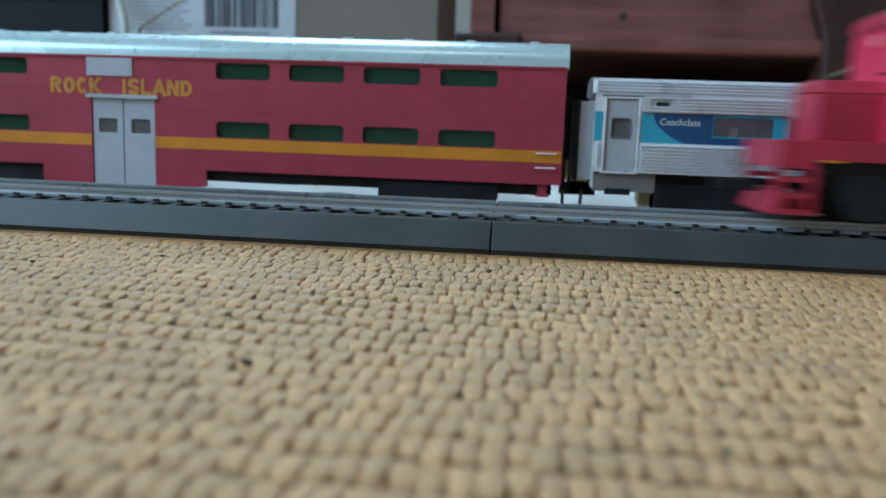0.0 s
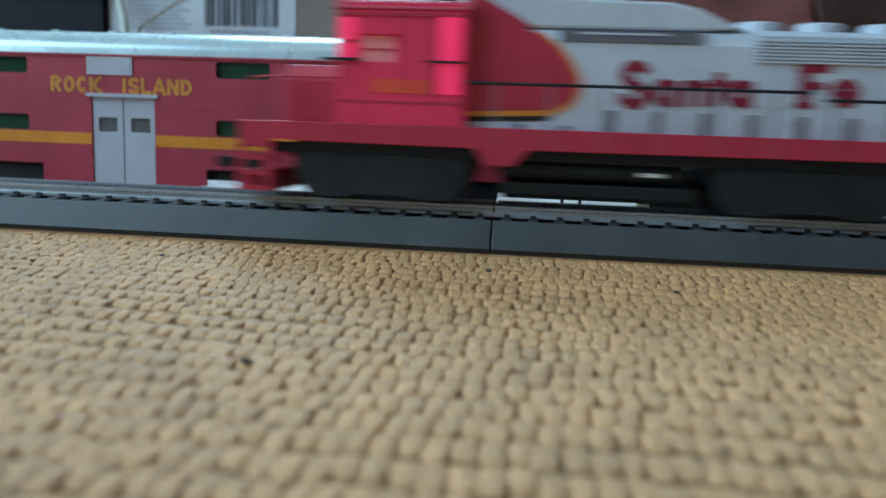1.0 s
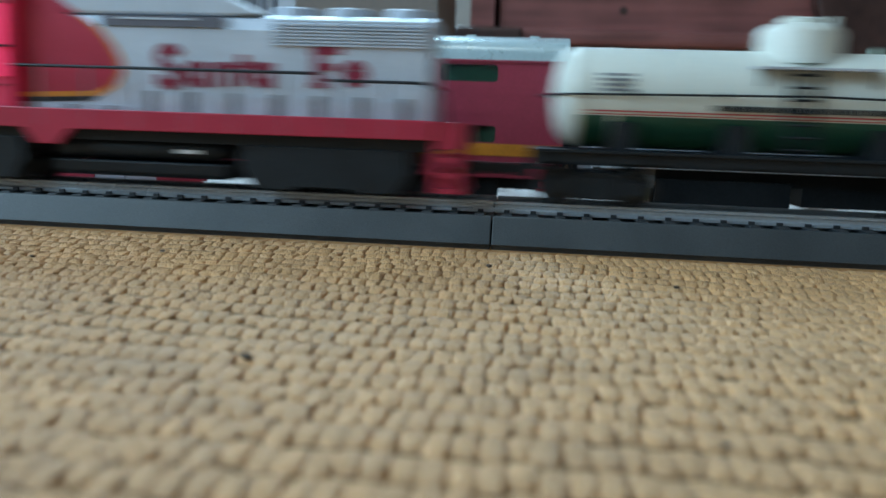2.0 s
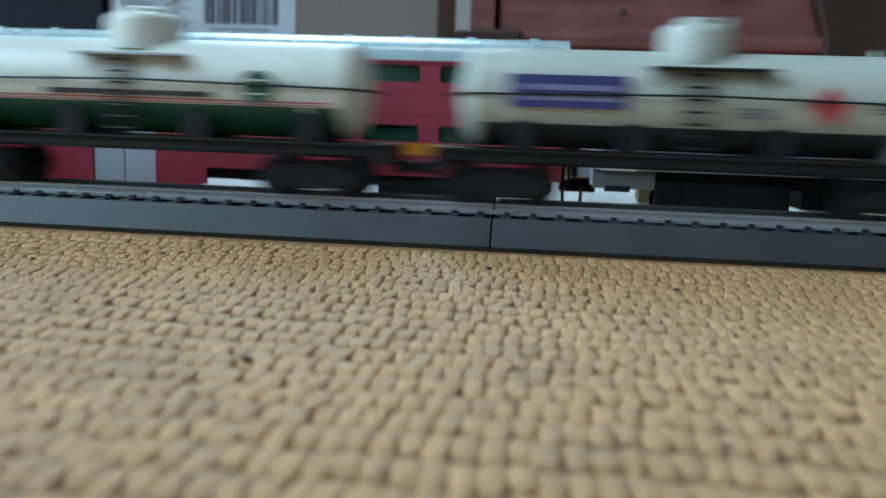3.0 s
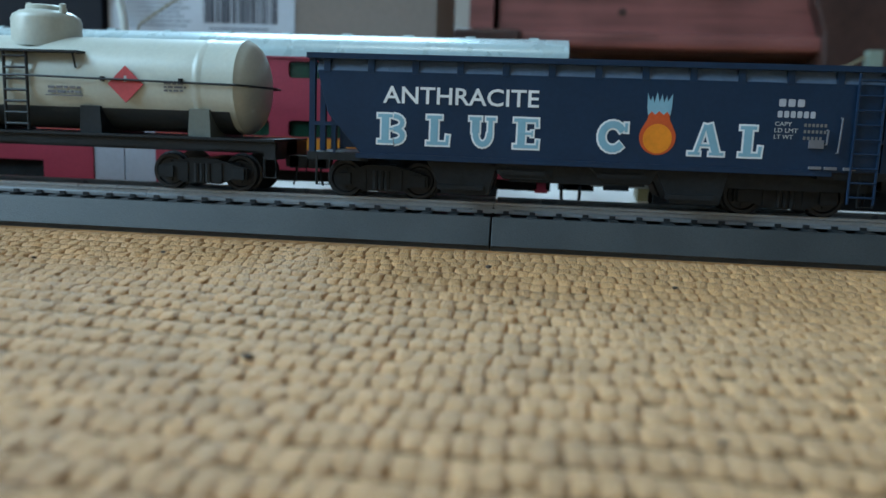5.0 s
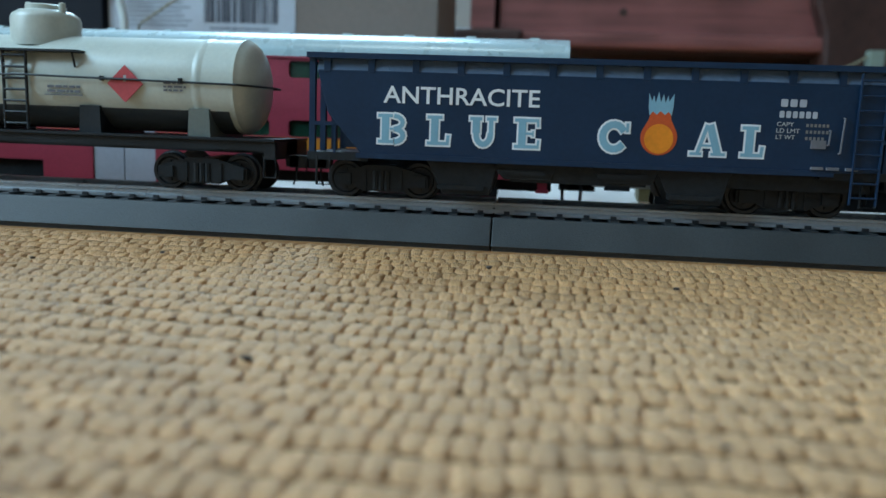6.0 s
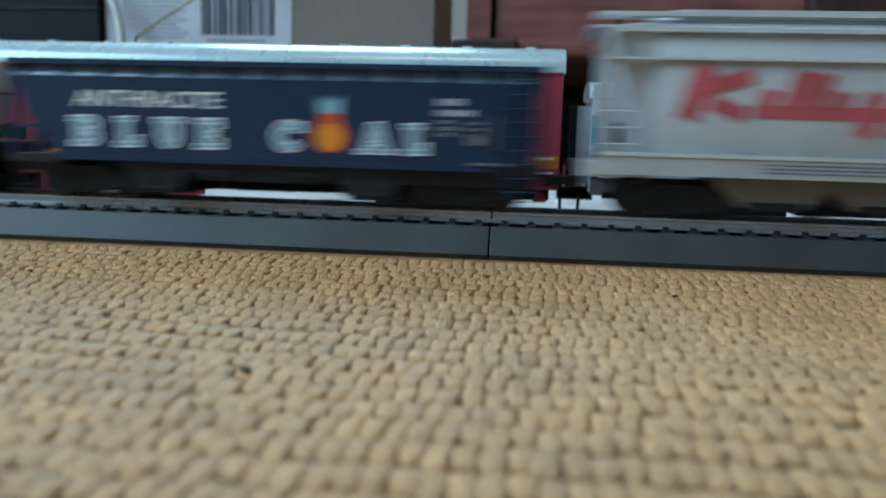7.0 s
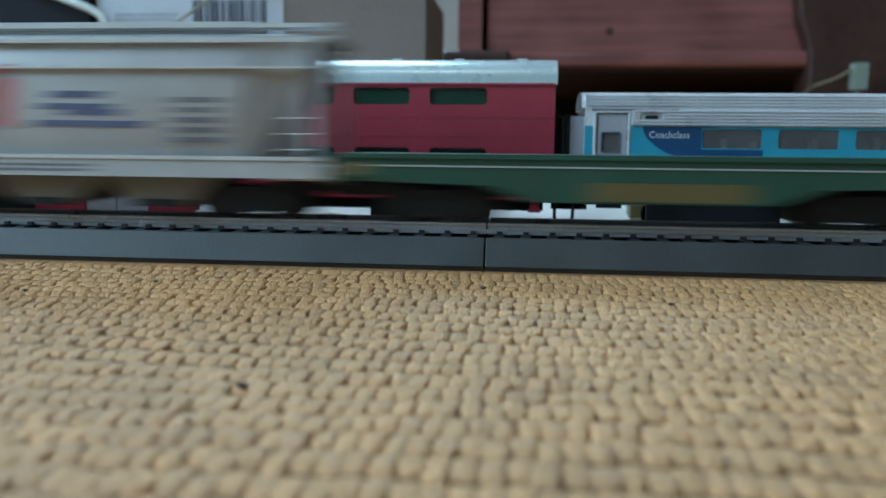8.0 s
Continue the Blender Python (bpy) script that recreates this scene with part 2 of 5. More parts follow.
def lettering(name, text, x0, x1, z0, z1, y, material_, parent, thick=0.0, deep=0.12, label="", fit=None):
    """Raised lettering on a side that faces -y, fitted into the given span."""
    bm = bmesh.new()
    bm.from_mesh(letter_mesh(text, thick))
    for f in bm.faces:
        f.smooth = False
    ref = letter_mesh(text, thick if fit is None else fit)
    xs, ys = [v.co.x for v in ref.vertices], [v.co.y for v in ref.vertices]
    for v in bm.verts:
        u = (v.co.x - min(xs)) / (max(xs) - min(xs))
        w = (v.co.y - min(ys)) / (max(ys) - min(ys))
        v.co = (x0 + u * (x1 - x0), y, z0 + w * (z1 - z0))
    geo = bmesh.ops.extrude_face_region(bm, geom=bm.faces[:])
    bmesh.ops.translate(bm, verts=[g for g in geo["geom"] if isinstance(g, bmesh.types.BMVert)], vec=(0, -deep, 0))
    bmesh.ops.recalc_face_normals(bm, faces=bm.faces)
    return part(name, bm, material_, parent, label)


def plate(name, pts, y, material_, parent, deep=0.12, label=""):
    """A thin printed or applied shape on a side that faces -y."""
    return part(name, prism(bmesh.new(), pts, y - deep, y + 0.05), material_, parent, label)


def strokes(name, rows, y, material_, parent, deep=0.1, grow=0.0, label=""):
    """Printed shape drawn with a flat brush: rows of (half width, points in x and z)."""
    bm = bmesh.new()
    k = 0
    for half, pts in rows:
        h = max(0.05, half + grow)
        for (xa, za), (xb, zb) in zip(pts, pts[1:]):
            d = math.hypot(xb - xa, zb - za) or 1.0
            ux, uz = (xb - xa) / d, (zb - za) / d
            e = h * 0.45 if len(pts) > 2 else grow
            quad = [(xa - ux * e - uz * h, za - uz * e + ux * h), (xa - ux * e + uz * h, za - uz * e - ux * h),
                    (xb + ux * e + uz * h, zb + uz * e - ux * h), (xb + ux * e - uz * h, zb + uz * e + ux * h)]
            prism(bm, quad, y - deep - 0.003 * (k % 9), y + 0.05)
            k += 1
    return part(name, bm, material_, parent, label)


def bow(cx, cz, rx, rz, a0, a1, n=12):
    """Points along an oval arc, angles in degrees."""
    return [(cx + rx * math.cos(radians(a0 + (a1 - a0) * i / n)), cz + rz * math.sin(radians(a0 + (a1 - a0) * i / n))) for i in range(n + 1)]


def rect(x0, x1, z0, z1):
    return [(x0, z0), (x1, z0), (x1, z1), (x0, z1)]


def holed(outline, holes, y0, y1):
    """A panel in x and z with openings cut through it."""
    bm = bmesh.new()
    edges = []
    for loop in (outline, *holes):
        vs = [bm.verts.new((x, y0, z)) for x, z in loop]
        edges += [bm.edges.new((vs[i], vs[(i + 1) % len(vs)])) for i in range(len(vs))]
    bmesh.ops.triangle_fill(bm, edges=edges, use_beauty=True, use_dissolve=False)
    geo = bmesh.ops.extrude_face_region(bm, geom=bm.faces[:])
    bmesh.ops.translate(bm, verts=[g for g in geo["geom"] if isinstance(g, bmesh.types.BMVert)], vec=(0, y1 - y0, 0))
    bmesh.ops.recalc_face_normals(bm, faces=bm.faces)
    return bm


# ---- the room ----
R0 = 11.2        # height of the near rail tops


def slab(name, x0, x1, y0, y1, z0, z1, mat, label, category):
    ORG[:] = (0, 0)
    ob = part(name, boxes((x0, x1, y0, y1, z0, z1)), mat)
    return tagged(ob, label, category, kind="structure")


slab("floor", -1100, 2200, -2000, 2000, -60, -2.6, CARPET, "tan carpeted floor", "floor")
slab("carpet_backing", -352, 352, -278, -19.05, -2.55, -1.2, BACKING, "brown woven backing under the tan stitches", "carpet")
slab("wall_east", 2200, 2320, -2000, 2000, -60, 2400, WALLPAINT, "plain pale grey painted wall", "wall")
slab("wall_south", -1220, 2320, -2120, -2000, -60, 2400, WALLPAINT, "plain pale grey painted wall", "wall")
slab("ceiling", -1220, 2320, -2120, 2120, 2400, 2480, CEILINGPAINT, "plain white painted ceiling", "ceiling")
ORG[:] = (0, 0)
tagged(part("wall_north", holed(rect(-1220, 2320, -60, 2400), [rect(-1040, -280, 880, 2080)], 2000, 2120), WALLPAINT),
       "pale grey wall with a window opening", "wall", kind="structure")


def window(name, wide, z0, z1, m):
    w = thing(name, 0, 0, z0, "pale unseen window, glowing pane for daylight", "window", kind="structure")
    h = wide / 2
    part("pane", boxes((-h, h, 20, 26, z0, z1)), SKYGLOW, w)
    for r in ((-h, 40 - h, z0, z1), (h - 40, h, z0, z1), (40 - h, h - 40, z0, z0 + 40), (40 - h, h - 40, z1 - 40, z1), (-12, 12, z0 + 40, z1 - 40)):
        part("window_frame", boxes((r[0], r[1], -20, 20, r[2], r[3])), CEILINGPAINT, w, bevel=3)
    w.matrix_world = m
    return w


window("window_1", 760, 880, 2080, pose(-0.66, 2.06, 0.88))
# unseen window added in the west wall to go with the fill lamp
window("window_added", 900, 270, 1170, pose(-1.16, -0.42, 0.27, 0, 0, 90))
ORG[:] = (0, 0)
west = holed(rect(-2000, 2000, -60, 2400), [rect(-870, 30, 270, 1170)], 1100, 1220)
bmesh.ops.rotate(west, verts=west.verts, cent=(0, 0, 0), matrix=Matrix.Rotation(radians(90), 3, "Z"))
tagged(part("wall_west", west, WALLPAINT), "pale grey wall with a window opening", "wall", kind="structure")
lampfix = thing("ceiling_lamp", -350, -550, 2340, "white square ceiling lamp, lit", "lamp")
part("housing", boxes((-610, -90, -260, 260, 2340, 2399)), CEILINGPAINT, lampfix, bevel=5)
part("diffuser", boxes((-590, -110, -240, 240, 2330, 2339)), GLOW, lampfix, bevel=3)

# carpet loops: stitches in rows that run away from the camera


def carpet_loops():
    rng = numpy.random.default_rng(4)
    nu, nv = 12, 5
    base = []
    for j in range(nv):
        e = j / nv * math.pi / 2
        for i in range(nu):
            a = 2 * math.pi * (i + 0.5) / nu
            c, d = math.cos(a), math.sin(a)
            w, v = math.cos(e) ** 0.36, math.cos(e) ** 0.85
            base.append((w * math.copysign(abs(c) ** 0.62, c), v * math.copysign(abs(d) ** 0.5, d), math.sin(e) ** 0.85))
    base.append((0, 0, 1.0))
    base = numpy.array(base)
    faces = []
    for j in range(nv - 1):
        for i in range(nu):
            k = (i + 1) % nu
            faces.append((j * nu + i, j * nu + k, (j + 1) * nu + k, (j + 1) * nu + i))
    cap = [((nv - 1) * nu + i, (nv - 1) * nu + (i + 1) % nu, nv * nu) for i in range(nu)]
    verts, allf = [], []
    n = 0
    px, row = 2.75, 6.5
    step = [rng.normal(0, 0.6) for _ in range(40)]
    for c in range(int(700 / px)):
        x = -350 + c * px
        drift = rng.normal(0, 0.2)
        for k in range(40):
            size = row * rng.uniform(0.94, 1.06)
            cy = -21.6 - k * row + (0.7 if c % 2 else 0.0) + rng.normal(0, 0.25) + drift + 1.6 * math.sin(x * 0.033 + 0.4 * k)
            if cy + size * 0.5 > -18.6:
                cy = -18.7 - size * 0.5
            wave = 0.7 * math.sin(cy * 0.035 + x * 0.012) + 0.3 * math.sin(x * 0.05 + cy * 0.11)
            cx = x + rng.normal(0, 0.15) + wave + step[k]
            rx, ry, rz = 1.58 * rng.uniform(0.93, 1.07), size * 0.50, 1.42 * rng.uniform(0.92, 1.08)
            slant = max(0.0, min(1.0, (-10 - cx) / 70))
            spin = rng.normal(0, 0.06) + 0.10 * slant
            ca, sa = math.cos(spin), math.sin(spin)
            p = base * (rx, ry, rz)
            p[:, 2] *= 0.90 - 0.10 * p[:, 1] / ry
            p[:, 2] += p[:, 1] * rng.normal(0.0, 0.02) + p[:, 0] * rng.normal(0, 0.05)
            q = numpy.stack((cx + p[:, 0] * ca - p[:, 1] * sa, cy + p[:, 0] * sa + p[:, 1] * ca, p[:, 2] - 1.68), 1)
            q[:, :2] += rng.normal(0, 0.12, (len(q), 2))
            q[:, 2] += rng.normal(0, 0.06, len(q))
            verts.append(q)
            allf += [tuple(i + n for i in f) for f in faces + cap]
            n += len(base)
    me = bpy.data.meshes.new("carpet")
    me.from_pydata((numpy.concatenate(verts) * 0.001).tolist(), [], allf)
    me.materials.append(CARPET)
    me.shade_smooth()
    return tagged(new("carpet", me), "tan woven loop-pile carpet with rounded stitches", "carpet", kind="stuff")


carpet_loops()
carpet_far = slab("carpet_border", -1100, 2200, -19, 2000, -1.15, -0.3, CARPET, "tan carpet running on under the tracks", "carpet")


def lint(x, y, z, s, seed):
    rng = random.Random(seed)
    bm = bmesh.new()
    bmesh.ops.create_icosphere(bm, subdivisions=1, radius=1.0)
    for v in bm.verts:
        v.co = Vector((v.co.x * s * 1.4, v.co.y * s, v.co.z * s * 0.8)) * rng.uniform(0.6, 1.2)
    ob = thing("lint_speck", x, y, z, "small dark speck of lint caught in the carpet", "lint", "lint specks")
    ORG[:] = (0, 0)
    part("fibre", bm, DEBRIS, ob, smooth=True)


for i, (x, y, s) in enumerate(((1, -43, 0.8), (40, -56, 0.7), (-26.5, -121.5, 1.0), (-74, -47, 0.7), (-96, -62, 0.7), (31, -140, 0.5), (-117, -75, 0.7))):
    lint(x, y, -0.2, s * 0.75, i)


# ---- track ----
PITCH, SECTION = 6.724, 228.6


def rail_profile(y, z):
    """Head, web and foot of a rail whose top is at z."""
    h = 0.55
    return [(y - h, z), (y + h, z), (y + h, z - 0.7), (y + 0.25, z - 0.95), (y + 0.25, z - 1.75), (y + 1.15, z - 2.2),
            (y + 1.15, z - 2.9), (y - 1.15, z - 2.9), (y - 1.15, z - 2.2), (y - 0.25, z - 1.75), (y - 0.25, z - 0.95), (y - h, z - 0.7)]


def tie_mesh(z0, z1, spike):
    bm = boxes((-1.35, 1.35, -15.0, 15.0, z0, z1))
    bmesh.ops.bevel(bm, geom=bm.edges[:], offset=0.2, segments=1, affect="EDGES")
    for y in (-10.1, -7.1, 7.1, 10.1):
        box(bm, -0.75, 0.75, y - 0.3, y + 0.3, z1 - 0.1, z1 + spike)
    bmesh.ops.scale(bm, verts=bm.verts, vec=(0.001,) * 3)
    me = bpy.data.meshes.new("tie")
    bm.to_mesh(me)
    bm.free()
    me.materials.append(TIE)
    return me


def track_section(bed, top):
    sec = thing("track_section", 0, 0, 0, "nickel rails on black ties over charcoal moulded roadbed" if bed else
                "nickel rails on black ties laid on the carpet", "track", "near track" if bed else "rear track")
    if bed:
        prof = [(-18.7, -0.3), (-18.7, 0.8), (-19.9, 1.05), (-16.8, 7.9), (-16.3, 8.2), (-15.7, 8.1), (-15.3, 6.6), (15.3, 6.6), (15.7, 8.1), (16.3, 8.2), (16.8, 7.9), (19.9, 1.05), (18.7, 0.8), (18.7, -0.3)]
        part("roadbed", extrude_x(bmesh.new(), prof, 0.22, SECTION - 0.22), ROADBED, sec, bevel=0.18)
    for y in (-8.6, 8.6):
        part("rail", extrude_x(bmesh.new(), rail_profile(y, top), 0.25, SECTION - 0.25), RAIL, sec)
        part("rail_joiner", boxes((-5.5, 5.5, y - 1.35, y - 0.35, top - 2.6, top - 1.7)), RAIL, sec, "bright metal rail joiner")
    me = tie_mesh(top - 4.1, top - 2.85, 0.8)
    count = int(SECTION / PITCH)
    for i in range(count):
        t = new("tie", me)
        t.parent = sec
        t.location = ((i + 0.5) * SECTION / count * 0.001, 0, 0)
    return sec


first = track_section(True, R0)
first.location.x = -4 * SECTION * 0.001
for i in range(-3, 5):
    copy_thing(first, pose(i * SECTION * 0.001, 0, 0))
rear = track_section(False, 3.6)
rear.location = (-0.52, 0.0585, 0)
for i in range(1, 5):
    copy_thing(rear, pose(-0.52 + i * SECTION * 0.001, 0.0585, 0))


# ---- running gear ----
WHEELS = []      # (wheelset, x, y, z, radius) for turning


def wheelset(truck, x, r, moving):
    bm = bmesh.new()
    for s in (-1, 1):
        prof = [(s * 6.9, r * 0.35), (s * 7.0, r * 1.12), (s * 7.5, r * 1.12), (s * 7.7, r), (s * 9.6, r * 0.97), (s * 9.6, r * 0.80), (s * 9.1, r * 0.72), (s * 9.1, r * 0.3)]
        lathe(bm, prof, (0, 0, 0), "y", 28)
        for k in range(4):
            a = k * math.pi / 2
            box(bm, r * 0.5 * math.cos(a) - 0.35, r * 0.5 * math.cos(a) + 0.35, min(s * 9.0, s * 9.5), max(s * 9.0, s * 9.5), r * 0.5 * math.sin(a) - 0.35, r * 0.5 * math.sin(a) + 0.35)
    sweep(bm, [(0, -10.5, 0), (0, 10.5, 0)], 0.9, 10)
    ob = part("wheelset", bm, DARKSTEEL, truck, "dark metal wheels on an axle", at=(x, 0, r), smooth=True)
    if moving:
        WHEELS.append((ob, x, r))
    return ob


def truck(car, x, base=20.0, r=4.9, moving=True, mat=None, half=11.6):
    """Two-axle truck with side frames, springs and journal boxes; x in the car's space."""
    bm = bmesh.new()
    h = base / 2
    for s in (-1, 1):
        y0, y1 = sorted((s * (half - 1.3), s * half))
        arch = [(-h - 2.6, r - 1.7), (-h + 2.2, r - 1.7), (-h + 5, r - 3.0), (h - 5, r - 3.0), (h - 2.2, r - 1.7), (h + 2.6, r - 1.7),
                (h + 2.6, r + 1.4), (h - 3.0, r + 3.0), (3.2, r + 3.9), (-3.2, r + 3.9), (-h + 3.0, r + 3.0), (-h - 2.6, r + 1.4)]
        prism(bm, arch, y0, y1)
        for k in (-1, 1):
            box(bm, k * h - 1.9, k * h + 1.9, y0 - 0.7, y1 + 0.7, r - 1.5, r + 1.5)
            box(bm, k * (h - 5.2) - 0.8, k * (h - 5.2) + 0.8, y0 - 0.4, y1 + 0.4, r - 2.4, r + 2.6)
        for k in (-1.6, 0, 1.6):
            sweep(bm, [(k, s * (half - 0.3), r - 2.6), (k, s * (half - 0.3), r + 2.4)], 0.9, 8)
    box(bm, -2.6, 2.6, -half + 1, half - 1, r - 0.6, r + 3.8)
    ob = part("truck", bm, mat or BLACK, car, "black moulded truck frame", at=(x, 0, 0))
    for k in (-1, 1):
        wheelset(ob, k * h, r, moving)
    return ob


def coupler(car, x, way):
    """Knuckle coupler and draft box; way: -1 or 1 along x."""
    bm = boxes((min(x, x + way * 5), max(x, x + way * 5), -2.2, 2.2, R0 + 6.6, R0 + 10.0))
    box(bm, min(x + way * 5, x + way * 9), max(x + way * 5, x + way * 9), -0.9, 0.9, R0 + 7.4, R0 + 9.4)
    prism(bm, [(x + way * 8, R0 + 6.9), (x + way * 11.5, R0 + 6.9), (x + way * 11.8, R0 + 9.9), (x + way * 8, R0 + 9.9)], -2.2, 1.2)
    sweep(bm, [(x + way * 8.6, -1.0, R0 + 7), (x + way * 8.9, -1.2, R0 + 3.4), (x + way * 9.6, -1.4, R0 + 1.9)], 0.35, 6)
    return part("coupler", bm, BLACK, car)


def ladder(car, name, x0, x1, y, z0, z1, rungs, mat, r=0.28):
    bm = bmesh.new()
    for x in (x0, x1):
        sweep(bm, [(x, y, z0), (x, y, z1)], r, 6)
    for i in range(rungs):
        z = z0 + (z1 - z0) * (i + 0.5) / rungs
        sweep(bm, [(x0, y - 0.1, z), (x1, y - 0.1, z)], r * 0.9, 6)
    return part(name, bm, mat, car)


def rows_of_bars(name, x0, x1, z0, z1, n, y, mat, car, seed, label=""):
    """Small unreadable printing: short bars in rows, joined as one print."""
    rng = random.Random(seed)
    bm = bmesh.new()
    dz = (z1 - z0) / n
    for i in range(n):
        x = x0
        while x < x1 - 0.4:
            w = min(rng.uniform(0.6, 2.4), x1 - x)
            box(bm, x, x + w, y - 0.08, y + 0.04, z0 + i * dz, z0 + i * dz + dz * 0.55)
            x += w + 0.45
    return tagged(part(name, bm, mat, car, label), kind="stuff")


CARS = []        # things that run on the near track, with their x when the train stands


def running(name, x, label, along=0.0):
    ob = thing(name, x, 0, R0, label, "model train" if name != "diesel_locomotive" else "locomotive", "near train")
    CARS.append((ob, x + along))
    return ob


# ---- diesel locomotive ----
def locomotive():
    L = running("diesel_locomotive", -439, "red and silver model diesel locomotive with a lit cab", -18.0)
    c = -439
    part("frame", boxes((-521, -355, -14, 14, 23.5, 26.5)), BLACK, L, bevel=0.3)
    # red sill with steps and the wedge under the cab
    part("sill", holed([(-520, 26.6), (-467, 26.2), (-463.5, 22), (-457, 22), (-453, 26.2), (-355, 26.6), (-355, 31.6), (-520, 31.6)], [], -17.0, -15.6), RED, L, "bright red side sill", bevel=0.25)
    part("sill", boxes((-520, -355, 15.6, 17.0, 26.2, 31.6)), RED, L, "bright red side sill", bevel=0.25)
    part("deck", boxes((-520, -355, -15.6, 15.6, 29.8, 31.2)), RED, L)
    for x0, x1, w in ((-529, -520, -1), (-355, -348, 1)):
        xa, xb = (x0, x1)
        inner, outer = (xb, xa) if w < 0 else (xa, xb)
        bm = boxes((xa, xb, -16.2, 16.2, 24.5, 31.4))
        prism(bm, [(inner, 13.0), (outer + w * 1.0, 13.0), (outer - w * 1.0, 18.5), (inner, 18.5)], -13.0, 13.0)
        for y0, y1 in ((-16.9, -12.6), (12.6, 16.9)):
            for z in (13.2, 17.2, 21.2):
                part("step", boxes((xa + 0.2, xb - 0.2, y0, y1, z, z + 1.3)), RED, L, bevel=0.15)
            for x in (xa, xb - 1.5):
                part("step_post", boxes((x, x + 1.5, y0 - 0.2, y0 + 1.0, 13.2, 25.0)), RED, L, bevel=0.15)
        part("pilot", bm, RED, L, "red pilot with steps", bevel=0.18)
        coupler(L, xa if w < 0 else xb, w)
    # nose, cab and hood
    part("nose", extrude_x(bmesh.new(), [(-10, 31), (10, 31), (10, 43), (7, 46.6), (-7, 46.6), (-10, 43)], -519, -502), RED, L, bevel=0.8)
    part("grab_rail", sweep(bmesh.new(), [(-526, -15, 31), (-526, -15, 42.6), (-519, -15.5, 43.0), (-503, -15.5, 43.0)], 0.35, 6), RED, L)
    part("headlight", lathe(bmesh.new(), [(0, 1.6), (-0.7, 1.6), (-0.8, 1.0)], (-503, 0, 57), "x", 16), LAMP_GLASS, L, "lit headlight")
    cabwin = rounded(-496.5, -488.5, 47.2, 53.6, 0.8)
    # no lamp inside: the cab walls themselves emit its glow
    part("cab", holed([(-503, 31.4), (-470, 31.4), (-470, 60), (-472.5, 62), (-500.5, 62), (-503, 60)], [cabwin], -15.4, -14.2), RED_EMIT_LOW, L, "bright red cab, lamp glow put into its plastic", bevel=0.2)
    part("cab_shell", boxes((-503, -501.8, -14.2, 14.2, 31.4, 60.5), (-471.2, -470, -14.2, 14.2, 31.4, 60.5), (-503, -470, 14.2, 15.4, 31.4, 60.5)), RED_EMIT_LOW, L)
    part("cab_roof", extrude_x(bmesh.new(), [(-15.8, 60.6), (-14, 62.6), (-8, 63.6), (8, 63.6), (14, 62.6), (15.8, 60.6), (15.8, 60.0), (-15.8, 60.0)], -504, -469), RED, L, bevel=0.3)
    part("cab_window", prism(bmesh.new(), cabwin, -14.9, -14.5), LAMP_GLASS, L, "pale lit cab window")
    # emitting plates imitate lamp light at the corner and the front side windows
    part("cab_post", boxes((-476.8, -471.2, -15.8, -15.3, 39.5, 58.5)), RED_EMIT_HIGH, L, "red cab plate, lamp glow put into its plastic", bevel=0.25)
    part("cab_post", boxes((-502.6, -498.2, -15.7, -15.3, 52.6, 58.0)), RED_EMIT_HIGH, L, "red cab plate, lamp glow put into its plastic", bevel=0.2)
    part("cab_post", boxes((-502.6, -498.2, -15.7, -15.3, 47.6, 51.6)), RED_EMIT_HIGH, L, "red cab plate, lamp glow put into its plastic", bevel=0.2)
    part("window_visor", boxes((-497.5, -487.5, -16.4, -15.3, 54.0, 54.7)), RED_EMIT_LOW, L, bevel=0.15)
    part("door_line", boxes((-487.0, -486.6, -15.5, -15.3, 34, 59), (-478.2, -477.8, -15.5, -15.3, 34, 59)), RED, L)
    part("belt_rail", boxes((-503, -470, -15.6, -15.3, 37.0, 37.5)), RED, L)
    part("roof_rib", boxes((-503, -470, -15.9, -15.3, 58.6, 59.3)), RED, L)
    part("rail_bracket", boxes((-480, -470.5, -16.4, -15.7, 47.2, 47.8)), BLACK, L)
    part("window_sash", boxes((-492.8, -492.3, -15.3, -14.8, 47.2, 53.6), (-496.5, -488.5, -15.3, -14.8, 50.1, 50.5)), RED, L)
    part("cab_step", boxes((-507, -497, -16.4, -15.3, 47.3, 48.0)), BLACK, L)
    part("number_panel", boxes((-494, -479, -15.6, -15.38, 39.5, 43)), RUSTRED, L, "faint orange printed panel with glow put into the print")
    part("hood", extrude_x(bmesh.new(), [(-11.5, 31.2), (11.5, 31.2), (11.5, 53.5), (10.3, 56.6), (7, 58), (-7, 58), (-10.3, 56.6), (-11.5, 53.5)], -470, -357), HOOD, L, "silver long hood", bevel=0.4)
    # arched roof casing behind the cab
    part("roof_casing", holed([(-470, 57), (-414, 57), (-401, 57.8), (-404, 58.6), (-413, 62.6), (-420, 64), (-470, 65)], [], -10.8, 10.8), HOOD, L, "silver arched roof casing", bevel=0.9)
    # raised dark strip; the shade of a recess is in its colour
    part("casing_shade_strip", boxes((-447, -412, -11.9, -10.6, 53.9, 56.6)), HOOD_DARK, L, "air intake strip, recess shade put into its dark grey")
    part("casing_edge", boxes((-442, -420, -12.1, -11.5, 55.6, 56.1)), HOOD, L)
    for x in (-396, -381, -365):
        bm = lathe(bmesh.new(), [(57.6, 5.6), (60.2, 5.6), (60.6, 5.0), (60.0, 4.4)], (x, 0, 0), "z", 24)
        part("roof_fan", bm, HOOD, L, "round silver fan housing", smooth=True)
    for i in range(8):
        z = 49.8 + i * 0.85
